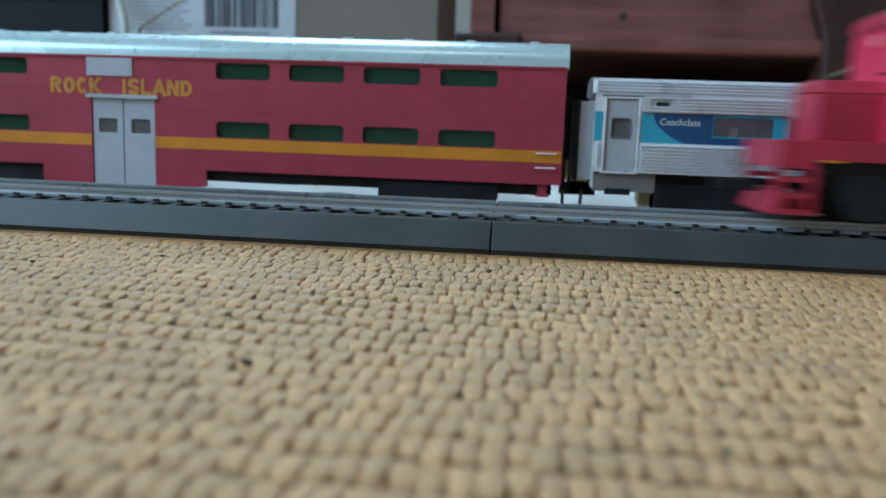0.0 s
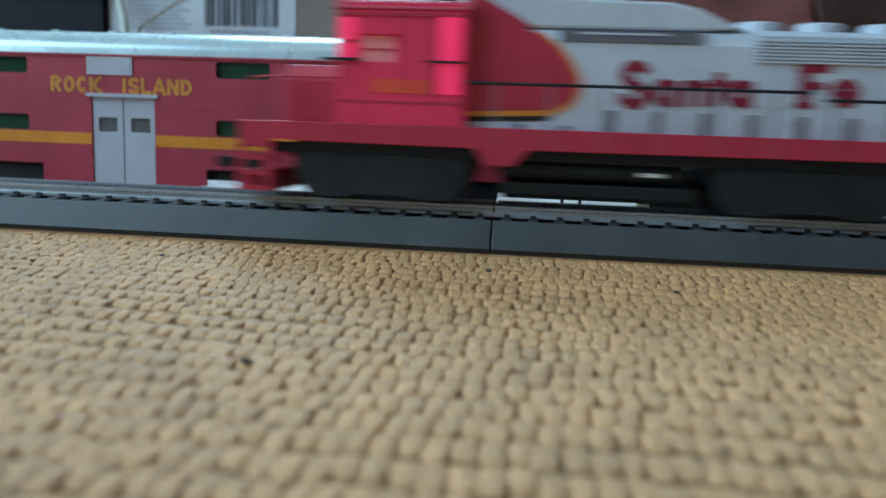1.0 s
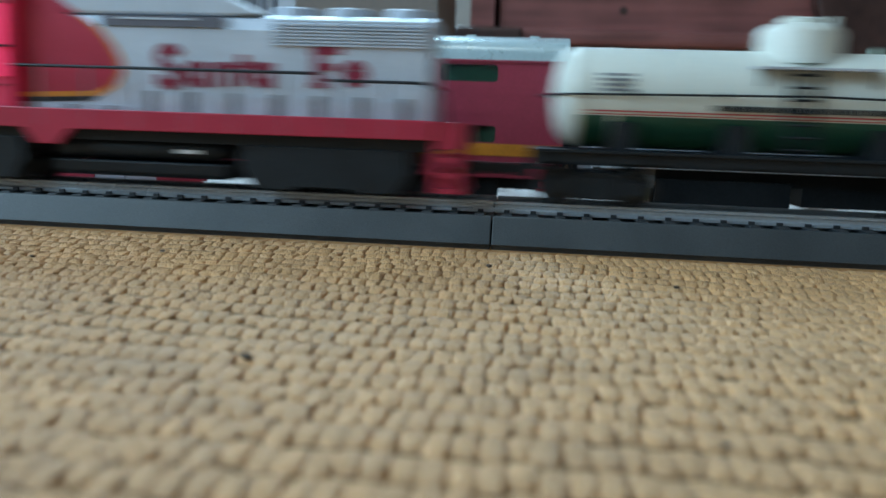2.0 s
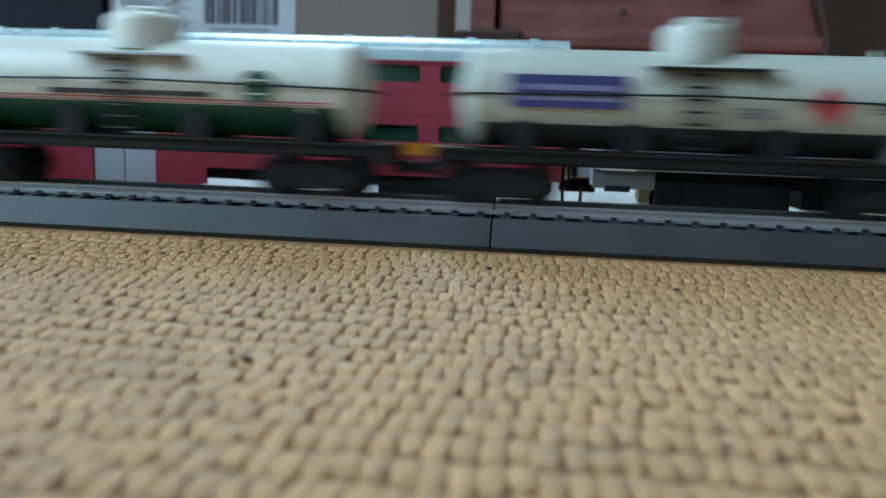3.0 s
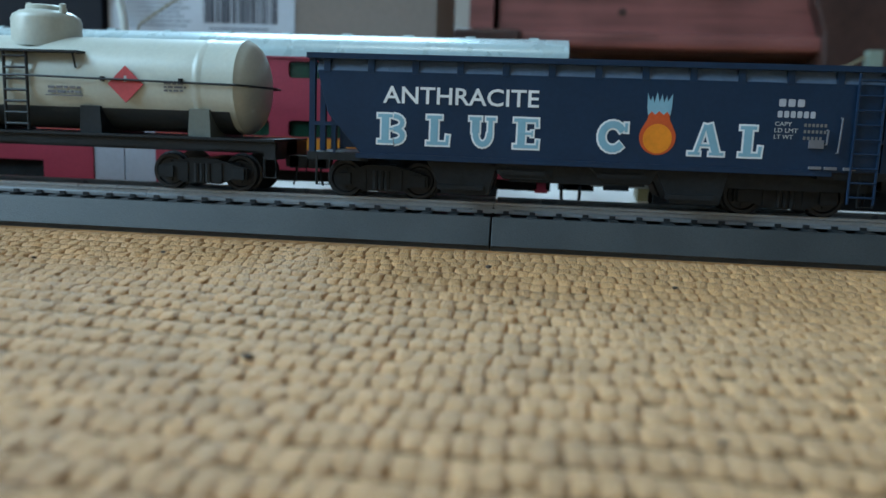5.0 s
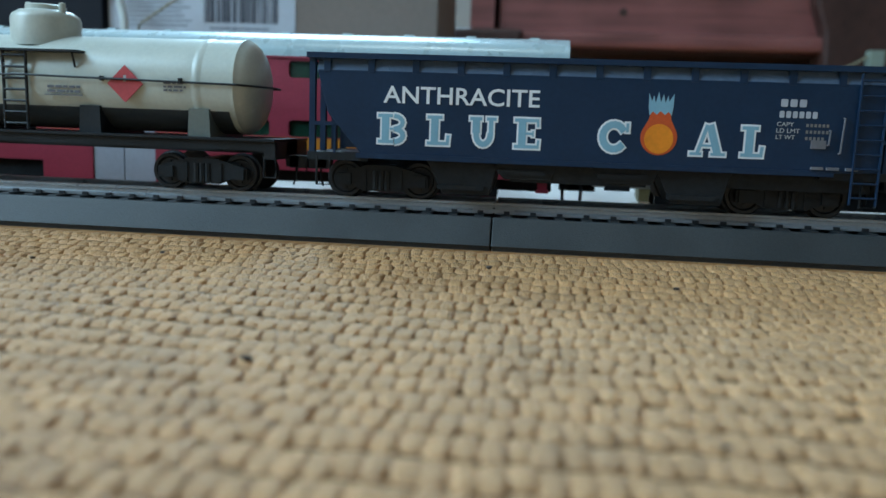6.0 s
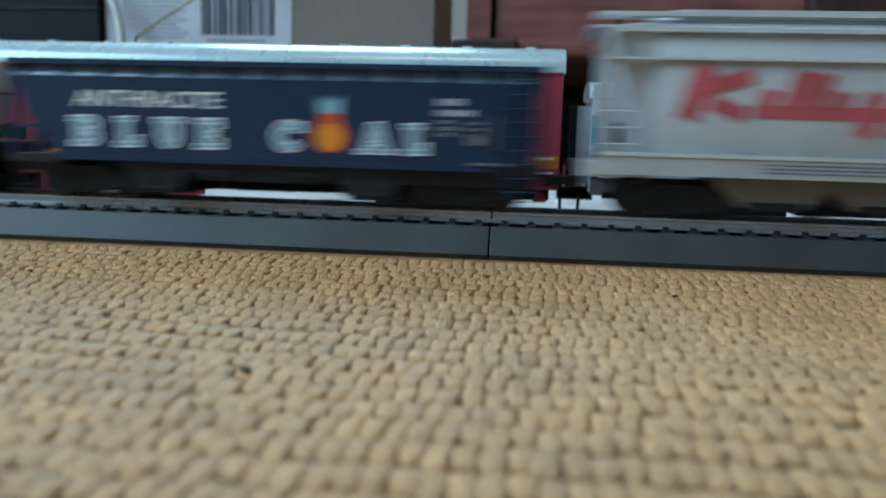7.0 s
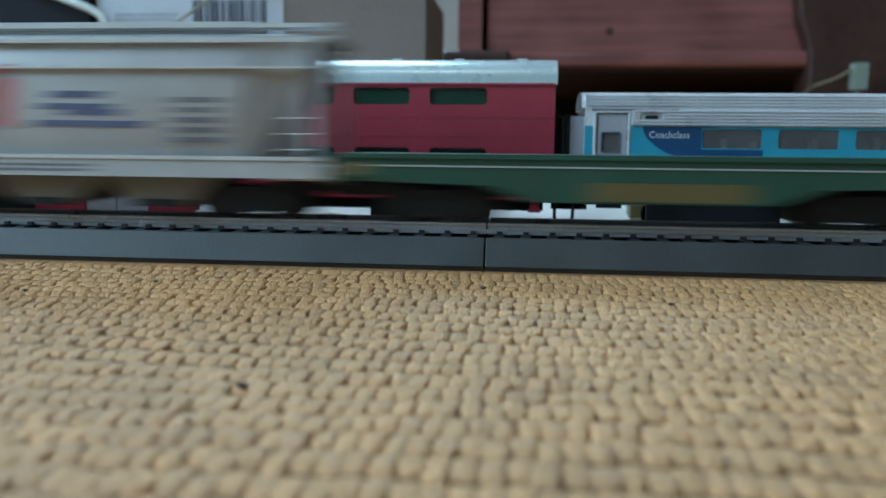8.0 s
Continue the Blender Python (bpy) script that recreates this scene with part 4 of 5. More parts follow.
# ---- covered hopper ----
def covered_hopper():
    C = running("covered_hopper", 202, "pale grey model covered hopper with faded red printing")
    x0, x1 = 110, 294
    section = [(-10, 22.5), (-17.2, 27.5), (-18.6, 33), (-18.9, 40), (-18.6, 47), (-17.6, 52), (-15.6, 57), (-12.6, 60), (-6, 62.2), (0, 62.8)]
    section += [(-y, z) for y, z in section[-2::-1]]
    part("body", extrude_x(bmesh.new(), section, x0 + 11, x1 - 15), HOPPERGREY, C, "pale grey rounded hopper body", bevel=0.3, smooth=True)
    for xe, w, deep in ((x0, 1, 11), (x1, -1, 15)):
        part("end_slope", prism(bmesh.new(), [(xe + w * (deep + 0.5), 59.5), (xe + w * (deep + 0.5), 25), (xe + w * (deep - 2), 28), (xe + w * 2, 51), (xe + w * 2, 58), (xe + w * 4, 59.5)], -15.5, 15.5), HOPPERGREY, C, bevel=0.4)
        part("end_frame", boxes((xe - 1.2, xe + 1.2, -17.6, -16.2, 22, 58), (xe - 1.2, xe + 1.2, 16.2, 17.6, 22, 58), (xe - 1.2, xe + 1.2, -17.6, 17.6, 56, 58)), HOPPERGREY, C, bevel=0.2)
        ladder(C, "end_ladder", xe - w * 1.5, xe + w * 6.2, -18.6, 24, 40, 4, HOPPERLIGHT, 0.3)
        part("end_platform", boxes((min(xe - w * 6, xe + w * 12), max(xe - w * 6, xe + w * 12), -17.6, 17.6, 22.0, 25.6)), HOPPERGREY, C, bevel=0.3)
        part("roof_end", boxes((min(xe - w * 5, xe + w * 9), max(xe - w * 5, xe + w * 9), -14, 14, 58.4, 59.2)), HOPPERGREY, C, bevel=0.2)
        coupler(C, xe - w * 5, -w)
    for z0, z1, y in ((61.4, 62.3, -12.9), (57.2, 58.2, -16.6), (50.4, 51.0, -18.6)):
        part("side_rib", boxes((x0 - 1, x1 + 3, y - 1.0, y + 2.5, z0, z1)), HOPPERLIGHT, C, "pale raised rib", bevel=0.2)
    part("side_sill", boxes((x0 - 2, x1 + 4, -19.4, -17.4, 22.6, 28.0)), HOPPERGREY, C, "pale side sill", bevel=0.3)
    part("side_sill", boxes((x0 - 2, x1 + 4, 17.4, 19.4, 22.6, 28.0)), HOPPERGREY, C, bevel=0.3)
    part("sill_edge", boxes((x0 - 2, x1 + 4, -19.8, -19.3, 27.2, 28.2)), HOPPERLIGHT, C)
    part("roof_walk", boxes((x0 - 3, x1 + 3, -4, 4, 63.0, 64.0)), HOPPERLIGHT, C, bevel=0.15)
    part("hatch", boxes((x0 + 16, x1 - 16, -9.5, -5.2, 61.4, 63.6)), HOPPERLIGHT, C, bevel=0.4)
    for x in (128 + 24, 179, 219, 252):
        part("outlet", prism(bmesh.new(), [(x - 17, 23.5), (x + 17, 23.5), (x + 8, 14.8), (x - 8, 14.8)], -13.5, 13.5), HOPPERTAN, C, "tan sloping outlet", bevel=0.5)
        part("outlet_gate", boxes((x - 7, x + 7, -14.2, -12, 14.4, 16.4)), BLACK, C, bevel=0.2)
    for x in (129, 275):
        truck(C, x - 202)
    y = -18.85
    # broad red brand script as plain slanted strokes
    script = [[(2.4, [(128.5, 36.6), (132.5, 49.0)])], [(1.7, [(132, 43.4), (143, 47.0)])], [(1.7, [(134, 40.6), (142, 37.6)])]]
    for x, lo, hi in ((146, 37.6, 43.6), (152, 37.6, 48.0), (157, 37.6, 47.6), (162.5, 37.4, 43.4), (169, 33.4, 43.4), (176, 33.4, 43.4), (182.5, 37.4, 43.0), (187, 37.4, 42.0)):
        script.append([(1.9, [(x, lo), (x + (hi - lo) * 0.3, hi)])])
    script.append([(1.3, [(144, 38.6), (189, 38.4)])])
    for rows in script:
        strokes("script_shape", rows, y, LOGOFADED, C, 0.14, 0.25, "plain red printed stroke")
    for rows, mat in (([(1.6, [(196.5, 49.4), (203.4, 33.4)])], LOGOGREEN), ([(1.3, [(201.0, 48.8), (206.4, 36.0)])], PRINTGREY), ([(1.2, [(205.0, 32.2), (209.4, 50.4)])], LOGOGREEN),
                      ([(2.4, [(210.6, 35.4), (212.6, 48.0)])], LOGOFADED), ([(1.2, [(207.0, 50.0), (213.4, 50.6)])], LOGORED), ([(1.2, [(199.4, 33.0), (204.0, 31.8)])], LOGOFADED)):
        strokes("emblem_patch", rows, y - 0.03, mat, C, 0.16)
    for a, b, z in ((224, 238, 43.2), (221, 241, 40.0), (228, 243, 38.6), (219, 250, 35.6)):
        plate("blue_bar", [(a, z), (b, z - 0.3), (b + 2, z + 1.4), (a + 1.6, z + 1.6)], y, PRINTBLUE, C, 0.16)
    rows_of_bars("stencil", 258, 272, 31.6, 44.4, 5, y, PRINTGREY, C, 12)
    rows_of_bars("stencil", 147, 178, 23.8, 26.6, 3, -19.42, PRINTGREY, C, 13)
    rows_of_bars("stencil", 200, 236, 23.8, 26.4, 2, -19.42, PRINTGREY, C, 14)


# ---- flat car ----
def flat_car():
    F = running("flat_car", 381, "dark green model flat car with a fishbelly side sill")
    x0, x1 = 301, 461
    side = [(x0, 22.4), (340, 21.4), (351, 17.4), (411, 17.4), (422, 21.4), (x1, 22.4), (x1, 28.4), (x0, 28.4)]
    for s in (-1, 1):
        part("side_sill", holed(side, [], *sorted((s * 16.2, s * 18.0))), FLATGREEN, F, "green deep-bellied side sill", bevel=0.25)
        part("sill_flange", boxes((x0, x1, *sorted((s * 17.8, s * 18.7)), 28.2, 29.2)), FLATGREEN, F, bevel=0.15)
        part("sill_line", boxes((x0 + 6, x1 - 6, *sorted((s * 17.9, s * 18.25)), 26.1, 26.5)), HOPPERGREY if s < 0 else FLATGREEN, F)
    for i in range(26):
        x = x0 + 0.3 + i * 6.15
        part("deck_plank", boxes((x, x + 5.7, -17.4, 17.4, 27.8, 29.4)), FLATGREEN, F)
    part("underframe", boxes((x0 + 2, x1 - 2, -5, 5, 18, 26)), BLACK, F)
    for x, w in ((x0, -1), (x1, 1)):
        part("end_sill", boxes((x - 1, x + 1, -17, 17, 21, 28.6)), FLATGREEN, F, bevel=0.2)
        coupler(F, x, w)
    plate("name_panel", rect(366, 405, 18.0, 22.6), -18.0, TAN, F, 0.14, "faded tan lettering panel")
    part("end_patch", boxes((x0 + 1, x0 + 9, -18.4, -17.9, 23.4, 27)), TAN, F, "rust-coloured end patch")
    part("grab_iron", sweep(bmesh.new(), [(x0 + 3, -18, 24), (x0 + 3, -19.2, 24), (x0 + 11, -19.2, 24), (x0 + 11, -18, 24)], 0.3, 6), FLATGREEN, F)
    for x in (327, 435):
        truck(F, x - 381)


# ---- standing passenger cars on the rear track ----
YR = 58.5        # centre line of the rear track
RR = 3.6         # its rail tops


def bilevel_coach():
    V = thing("bilevel_coach", -130, YR, RR, "maroon bilevel model coach with mustard stripe and silver roof", "model train", "rear train")
    x0, x1 = -278.6, 18.8
    left = [(-164.3 - 18.7 - 25.15 * k, -164.3 - 25.15 * k) for k in range(4)]
    right = [(-97.2 + 25.15 * k, -97.2 + 18.7 + 25.15 * k) for k in range(4)]
    holes, spots = [], []
    for a, b in left + right:
        for z0, z1 in ((44.8, 50.2), (25.5, 30.9)):
            spots.append((a, b, z0, z1))
            holes.append(rounded(a, b, z0, z1, 1.3))
    outline = [(x0, 14.3), (-159.7, 14.3), (-159.7, 5.6), (-141.4, 5.6), (-141.4, 38.2), (-118.7, 38.2), (-118.7, 5.6), (-100.7, 8.8), (-100.7, 14.3), (x1, 14.3), (x1, 51.6), (x0, 51.6)]
    part("side_wall", holed(outline, holes, -17.5, -16.3), MAROON, V, "maroon side with two rows of windows")
    part("side_wall", boxes((x0, x1, 16.3, 17.5, 14.3, 51.6)), MAROON, V)
    for x in (x0, x1 - 1.2):
        part("end_wall", boxes((x, x + 1.2, -16.3, 16.3, 14.3, 54)), MAROON, V)
    part("interior", boxes((x0 + 3, x1 - 3, -12, 12, 15, 50)), INTERIOR, V, "dark green interior")
    for a, b, z0, z1 in spots:
        part("window", prism(bmesh.new(), rounded(a - 0.3, b + 0.3, z0 - 0.3, z1 + 0.3, 1.3), -16.25, -15.9), WINDOWGREEN, V, "green tinted pane")
    roof = [(-17.9, 51.4)] + [(-17.6 * math.cos(a) if abs(math.cos(a)) > 0.02 else 0, 51.9 + 8.6 * math.sin(a) ** 0.8) for a in (math.pi * k / 24 for k in range(1, 24))] + [(17.9, 51.4)]
    part("roof", extrude_x(bmesh.new(), roof, x0 - 0.6, x1 + 0.6), ROOF, V, "silver-blue curved roof", smooth=True)
    for i in range(14):
        x = x0 + 12 + i * 21
        part("roof_seam", extrude_x(bmesh.new(), [(-9, 58.6), (-7, 60.5), (7, 60.5), (9, 58.6)], x, x + 3.2), ROOF, V)
    part("roof_edge", boxes((x0, x1, -17.95, -17.4, 51.0, 51.7)), MAROON, V)
    # stripe, in two runs beside the doors
    for a, b in ((x0, -141.6), (-118.5, x1 - 0.4)):
        plate("mustard_stripe", rect(a, b, 21.3, 25.2), -17.5, YELLOW, V, 0.12, "mustard yellow stripe")
    part("wall_line", boxes((x0, -142, -17.58, -17.45, 40.6, 40.8), (-118, x1, -17.58, -17.45, 40.6, 40.8), (-118, x1, -17.58, -17.45, 34.4, 34.6), (-118, x1, -17.58, -17.45, 18.4, 18.6)), MAROON, V)
    # double doors
    for a, b, w0, w1 in ((-141.2, -130.3, -139.1, -132.4), (-129.9, -118.9, -127.4, -120.6)):
        hole = rounded(w0, w1, 25.8, 30.6, 0.5)
        d = part("door", holed(rect(a, b, 5.8, 37.6), [hole], -17.1, -16.2), GREYDOOR, V, "pale grey sliding door leaf", bevel=0.12)
        part("door_window", prism(bmesh.new(), rounded(w0 - 0.2, w1 + 0.2, 25.6, 30.8, 0.5), -16.7, -16.4), WINDOWDARK, d, "dark square pane")
        part("backing", boxes((a, b, -16.0, -15.6, 6, 37.5)), INTERIOR, d)
    part("door_lintel", boxes((-143, -117.4, -18.2, -17.2, 37.5, 38.7)), GREYDOOR, V, bevel=0.2)
    part("door_header", boxes((-142.6, -127.2, -17.85, -17.4, 44.9, 50.9), (-127.0, -126.4, -17.85, -17.4, 44.9, 50.9)), GREYDOOR, V, "pale grey vent panel")
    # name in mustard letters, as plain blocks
    zl, zm, zh, h = 38.8, 41.4, 44.0, 0.66
    def oval(x, a0=0, a1=360):
        return (h, bow(x + 1.7, zm, 1.4, 2.1, a0, a1, 12))
    name = [[(h, [(-155.4, zl), (-155.4, zh)]), (h, bow(-154.2, 42.7, 1.6, 0.9, 90, -90, 6)), (h, [(-155.4, 43.6), (-154.0, 43.6)]), (h, [(-154.2, 41.6), (-152.4, zl)])],
            [oval(-150.9)], [oval(-146.2, 50, 310)], [(h, [(-141.3, zl), (-141.3, zh)]), (h, [(-138.0, zh), (-140.6, 41.2), (-137.8, zl)])],
            [(h, [(-129.4, zl), (-129.4, zh)])], [(h, bow(-126.0, 42.7, 1.5, 0.9, 20, 250, 8)), (h, bow(-126.0, 40.3, 1.5, 1.0, 90, -160, 8))],
            [(h, [(-122.8, zh), (-122.8, zl + 0.4), (-120.0, zl + 0.4)])], [(h, [(-118.8, zl), (-116.9, zh), (-115.0, zl)]), (h * 0.8, [(-118.0, 40.4), (-115.8, 40.4)])],
            [(h, [(-113.6, zl), (-113.6, zh)]), (h, [(-113.6, zh), (-110.6, zl)]), (h, [(-110.6, zl), (-110.6, zh)])], [(h, [(-108.8, zl), (-108.8, zh)]), (h, bow(-108.2, zm, 2.2, 2.1, 90, -90, 8))]]
    for rows in name:
        strokes("letter_shape", rows, -17.5, YELLOWDIM, V, 0.1)
    for z in (24.3, 19.7):
        part("grab_iron", sweep(bmesh.new(), [(10.4, -17.5, z), (10.4, -18.5, z), (16.6, -18.5, z), (16.6, -17.5, z)], 0.28, 6), SILVER, V)
    # underside
    part("underframe", boxes((x0 + 3, -160, -14, 14, 11.0, 14.2)), BLACK, V)
    part("underframe", boxes((-100, x1 - 3, -14, 14, 10.6, 14.2)), BLACK, V)
    # added black filler that keeps the gap under the coach dark
    part("underbody_filler", boxes((-276, -161, -15.4, -8, 5.4, 13.9)), BLACK, V, bevel=0.4)
    part("equipment_box", boxes((-101.5, -62, -15, -6, 10.6, 14.0), (-90, -70, -14.4, -6, 10.4, 12.0)), BLACK, V, bevel=0.3)
    for x in (-21.5, -238.5):
        truck(V, x + 130, 27, 5.0, moving=False, half=12.5)
    part("truck_guard", boxes((-41.5, -1.8, -16.2, -14.8, 5.0, 13.4)), BLACK, V, bevel=0.4)
    for x in (4, 8.5):
        part("brake_gear", boxes((x, x + 2.6, -15.5, -12, 10.6, 14)), BLACK, V, bevel=0.3)
    part("corner_step", boxes((10.8, 15.0, -16.8, -14, 10.2, 11.2), (11.4, 14.4, -16.6, -14, 11.2, 14.3)), MAROON, V, "maroon corner step", bevel=0.2)
    part("buffer_plate", boxes((x1, x1 + 1.4, -9, 9, 14, 44)), BLACK, V, bevel=0.3)
    part("end_pipe", sweep(bmesh.new(), [(x1 + 2.6, -13, 14), (x1 + 2.8, -13, 41), (x1 + 0.6, -13, 42)], 0.5, 6), BLACK, V)
    bm = boxes((x1, x1 + 12, -3, 3, 10.5, 14.5))
    sweep(bm, [(19.5, -14, 13), (19.6, -14.2, 8.4), (21.2, -14.2, 6.6)], 0.55, 6)
    sweep(bm, [(25.6, -14, 13), (25.4, -14.2, 8.4), (24.2, -14.2, 6.6)], 0.55, 6)
    part("coupler", bm, BLACK, V)


def single_level_coach():
    V = thing("corrugated_coach", 176, YR, RR, "silver corrugated model coach with teal window band", "model train", "rear train")
    x0, x1 = 28.4, 324
    wins = [(65.6 + 23.2 * k, 83.1 + 23.2 * k) for k in range(9)]
    holes = [rounded(a - 0.4, b + 0.4, 31.5, 37.7, 0.8) for a, b in wins]
    doorway = rect(32.0, 41.9, 19.6, 42.5)
    dwin = rounded(34.0, 39.4, 30.4, 36.2, 0.5)
    part("side_wall", holed([(x0, 19.2), (x1, 19.2), (x1, 44.2), (x0, 44.2)], [doorway] + holes, -16.5, -15.4), SILVER, V, "silver side wall")
    part("side_wall", boxes((x0, x1, 15.4, 16.5, 19.2, 44.2)), SILVER, V)
    for x in (x0, x1 - 1):
        part("end_wall", boxes((x, x + 1, -15.4, 15.4, 14, 46)), SILVER, V)
    part("interior", boxes((x0 + 2, x1 - 2, -11, 11, 20, 43)), BROWNINT, V, "dim brown interior")
    for k in range(26):
        x = 62 + k * 9.3
        part("seat", boxes((x, x + 2.0, -14.6, -11.2, 24, 35.4 - 0.7 * (k % 3)), (x + 2.0, x + 6.0, -14.6, -11.2, 24, 30.6 + 0.5 * (k % 2))), SEATTAN, V, bevel=0.3)
    for a, b in wins:
        part("window", prism(bmesh.new(), rounded(a - 0.3, b + 0.3, 31.6, 37.6, 0.8), -16.4, -16.1), WINDOWDARK, V, "dark tinted window pane")
    d = part("door", holed(rect(32.2, 41.7, 19.8, 42.3), [dwin], -16.2, -15.5), GREY, V, "pale grey coach door", bevel=0.12)
    part("door_window", prism(bmesh.new(), rounded(33.8, 39.6, 30.2, 36.4, 0.5), -15.9, -15.6), WINDOWDARK, d)
    part("window_gasket", holed(rounded(33.6, 39.8, 30.0, 36.6, 0.6), [dwin], -16.45, -16.1), PRINTGREY, d)
    part("door_backing", boxes((32, 42, -15.3, -15.0, 19.8, 42.4)), BROWNINT, d)
    part("door_frame", holed(rect(31.2, 42.7, 18.8, 43.2), [doorway], -16.9, -16.4), SILVER, V, bevel=0.15)
    roof = [(-16.7, 44.0)] + [(-16.4 * math.cos(a), 44.6 + 5.2 * math.sin(a) ** 0.7) for a in (math.pi * k / 20 for k in range(1, 20))] + [(16.7, 44.0)]
    part("roof", extrude_x(bmesh.new(), roof, x0 - 1, x1 + 1), SILVER, V, "silver rounded roof", smooth=True)
    for z, yf in ((44.9, -17.2), (45.9, -17.0), (46.9, -16.6), (47.8, -15.6)):
        part("roof_flute", boxes((x0, x1, yf, yf + 3.0, z, z + 0.45)), SILVER, V)
    part("gutter", boxes((30.4, 57.6, -17.1, -16.4, 43.6, 44.3)), GREY, V)
    part("gutter_shadow_strip", boxes((30.4, 57.6, -16.9, -16.45, 43.2, 43.6)), PRINTGREY, V)
    for i in range(9):
        z = 19.4 + i * 1.05
        part("flute", boxes((43.2, x1, -17.6, -16.4, z, z + 0.5)), SILVER, V)
    for i in range(5):
        z = 38.9 + i * 1.0
        if i in (2, 3):
            runs = ((43.2, 45.4), (52.8, x1))
        else:
            runs = ((43.2, x1),)
        for a, b in runs:
            part("flute", boxes((a, b, -17.6, -16.4, z, z + 0.5)), SILVER, V)
    # teal band with its windows cut out
    part("teal_band", holed(rect(43.0, x1, 29.0, 38.4), [rounded(a - 0.3, b + 0.3, 31.6, 37.6, 0.8) for a, b in wins], -16.62, -16.45), TEAL, V, "teal window band")
    part("teal_band", boxes((x0, 31.0, -16.62, -16.45, 29.2, 38.4)), TEAL, V, "teal window band")
    swoosh = [(46.6, 38.3), (46.9, 36.6), (48.2, 34.4), (50.6, 32.2), (53.8, 30.2), (57, 29.1), (84, 29.1), (84, 31.2), (65, 31.2), (65, 38.0), (70, 38.0), (70, 38.3)]
    plate("blue_sweep", swoosh, -16.62, NAVYSWOOSH, V, 0.06, "deep blue curved panel")
    lettering("lettering", "Coachclass", 48.8, 61.2, 34.7, 36.8, -16.68, WHITE, V, 0.0, 0.08)
    v = part("vent", prism(bmesh.new(), rounded(46.0, 52.2, 40.0, 42.4, 0.6), -16.9, -16.4), GREY, V, bevel=0.15)
    part("vent_slot", prism(bmesh.new(), rounded(47.2, 51.2, 40.6, 41.8, 0.4), -17.05, -16.85), BLACK, v, "dark oval slot")
    part("grab_rail", sweep(bmesh.new(), [(30.0, -17.1, 21), (30.1, -17.1, 28.5)], 0.3, 6), GREY, V)
    part("gangway", boxes((23.8, 28.4, -12, 12, 16.5, 41.6)), GREY, V, "pale grey gangway end", bevel=0.5)
    part("gangway_rim", boxes((22.6, 24.0, -12.4, 12.4, 16.0, 42.2)), BLACK, V, bevel=0.3)
    part("coupler", boxes((22, 29, -3, 3, 11, 15)), BLACK, V, bevel=0.3)
    part("skirt", boxes((x0 + 0.6, 48.6, -15.8, -13, 13.0, 19.1)), SKIRTGREY, V, "dull grey lower skirt", bevel=0.4)
    part("step_well", boxes((33, 41, -16.0, -13, 12.0, 14.0)), BLACK, V)
    part("underframe", boxes((49, x1 - 4, -13.5, 13.5, 14.6, 19.0)), BLACK, V)
    part("equipment_box", boxes((95, 168, -13.6, 13.6, 8.6, 14.7)), BLACK, V, bevel=0.5)
    part("equipment_box", boxes((172, 256, -13.6, 13.6, 8.6, 14.7)), BLACK, V, bevel=0.5)
    for x in (70, 282):
        truck(V, x - 176, 28, 5.0, moving=False, half=12.8)
        part("truck_guard", boxes((x - 21, x + 21, -15.4, -14, 5.4, 16)), BLACK, V, bevel=0.4)


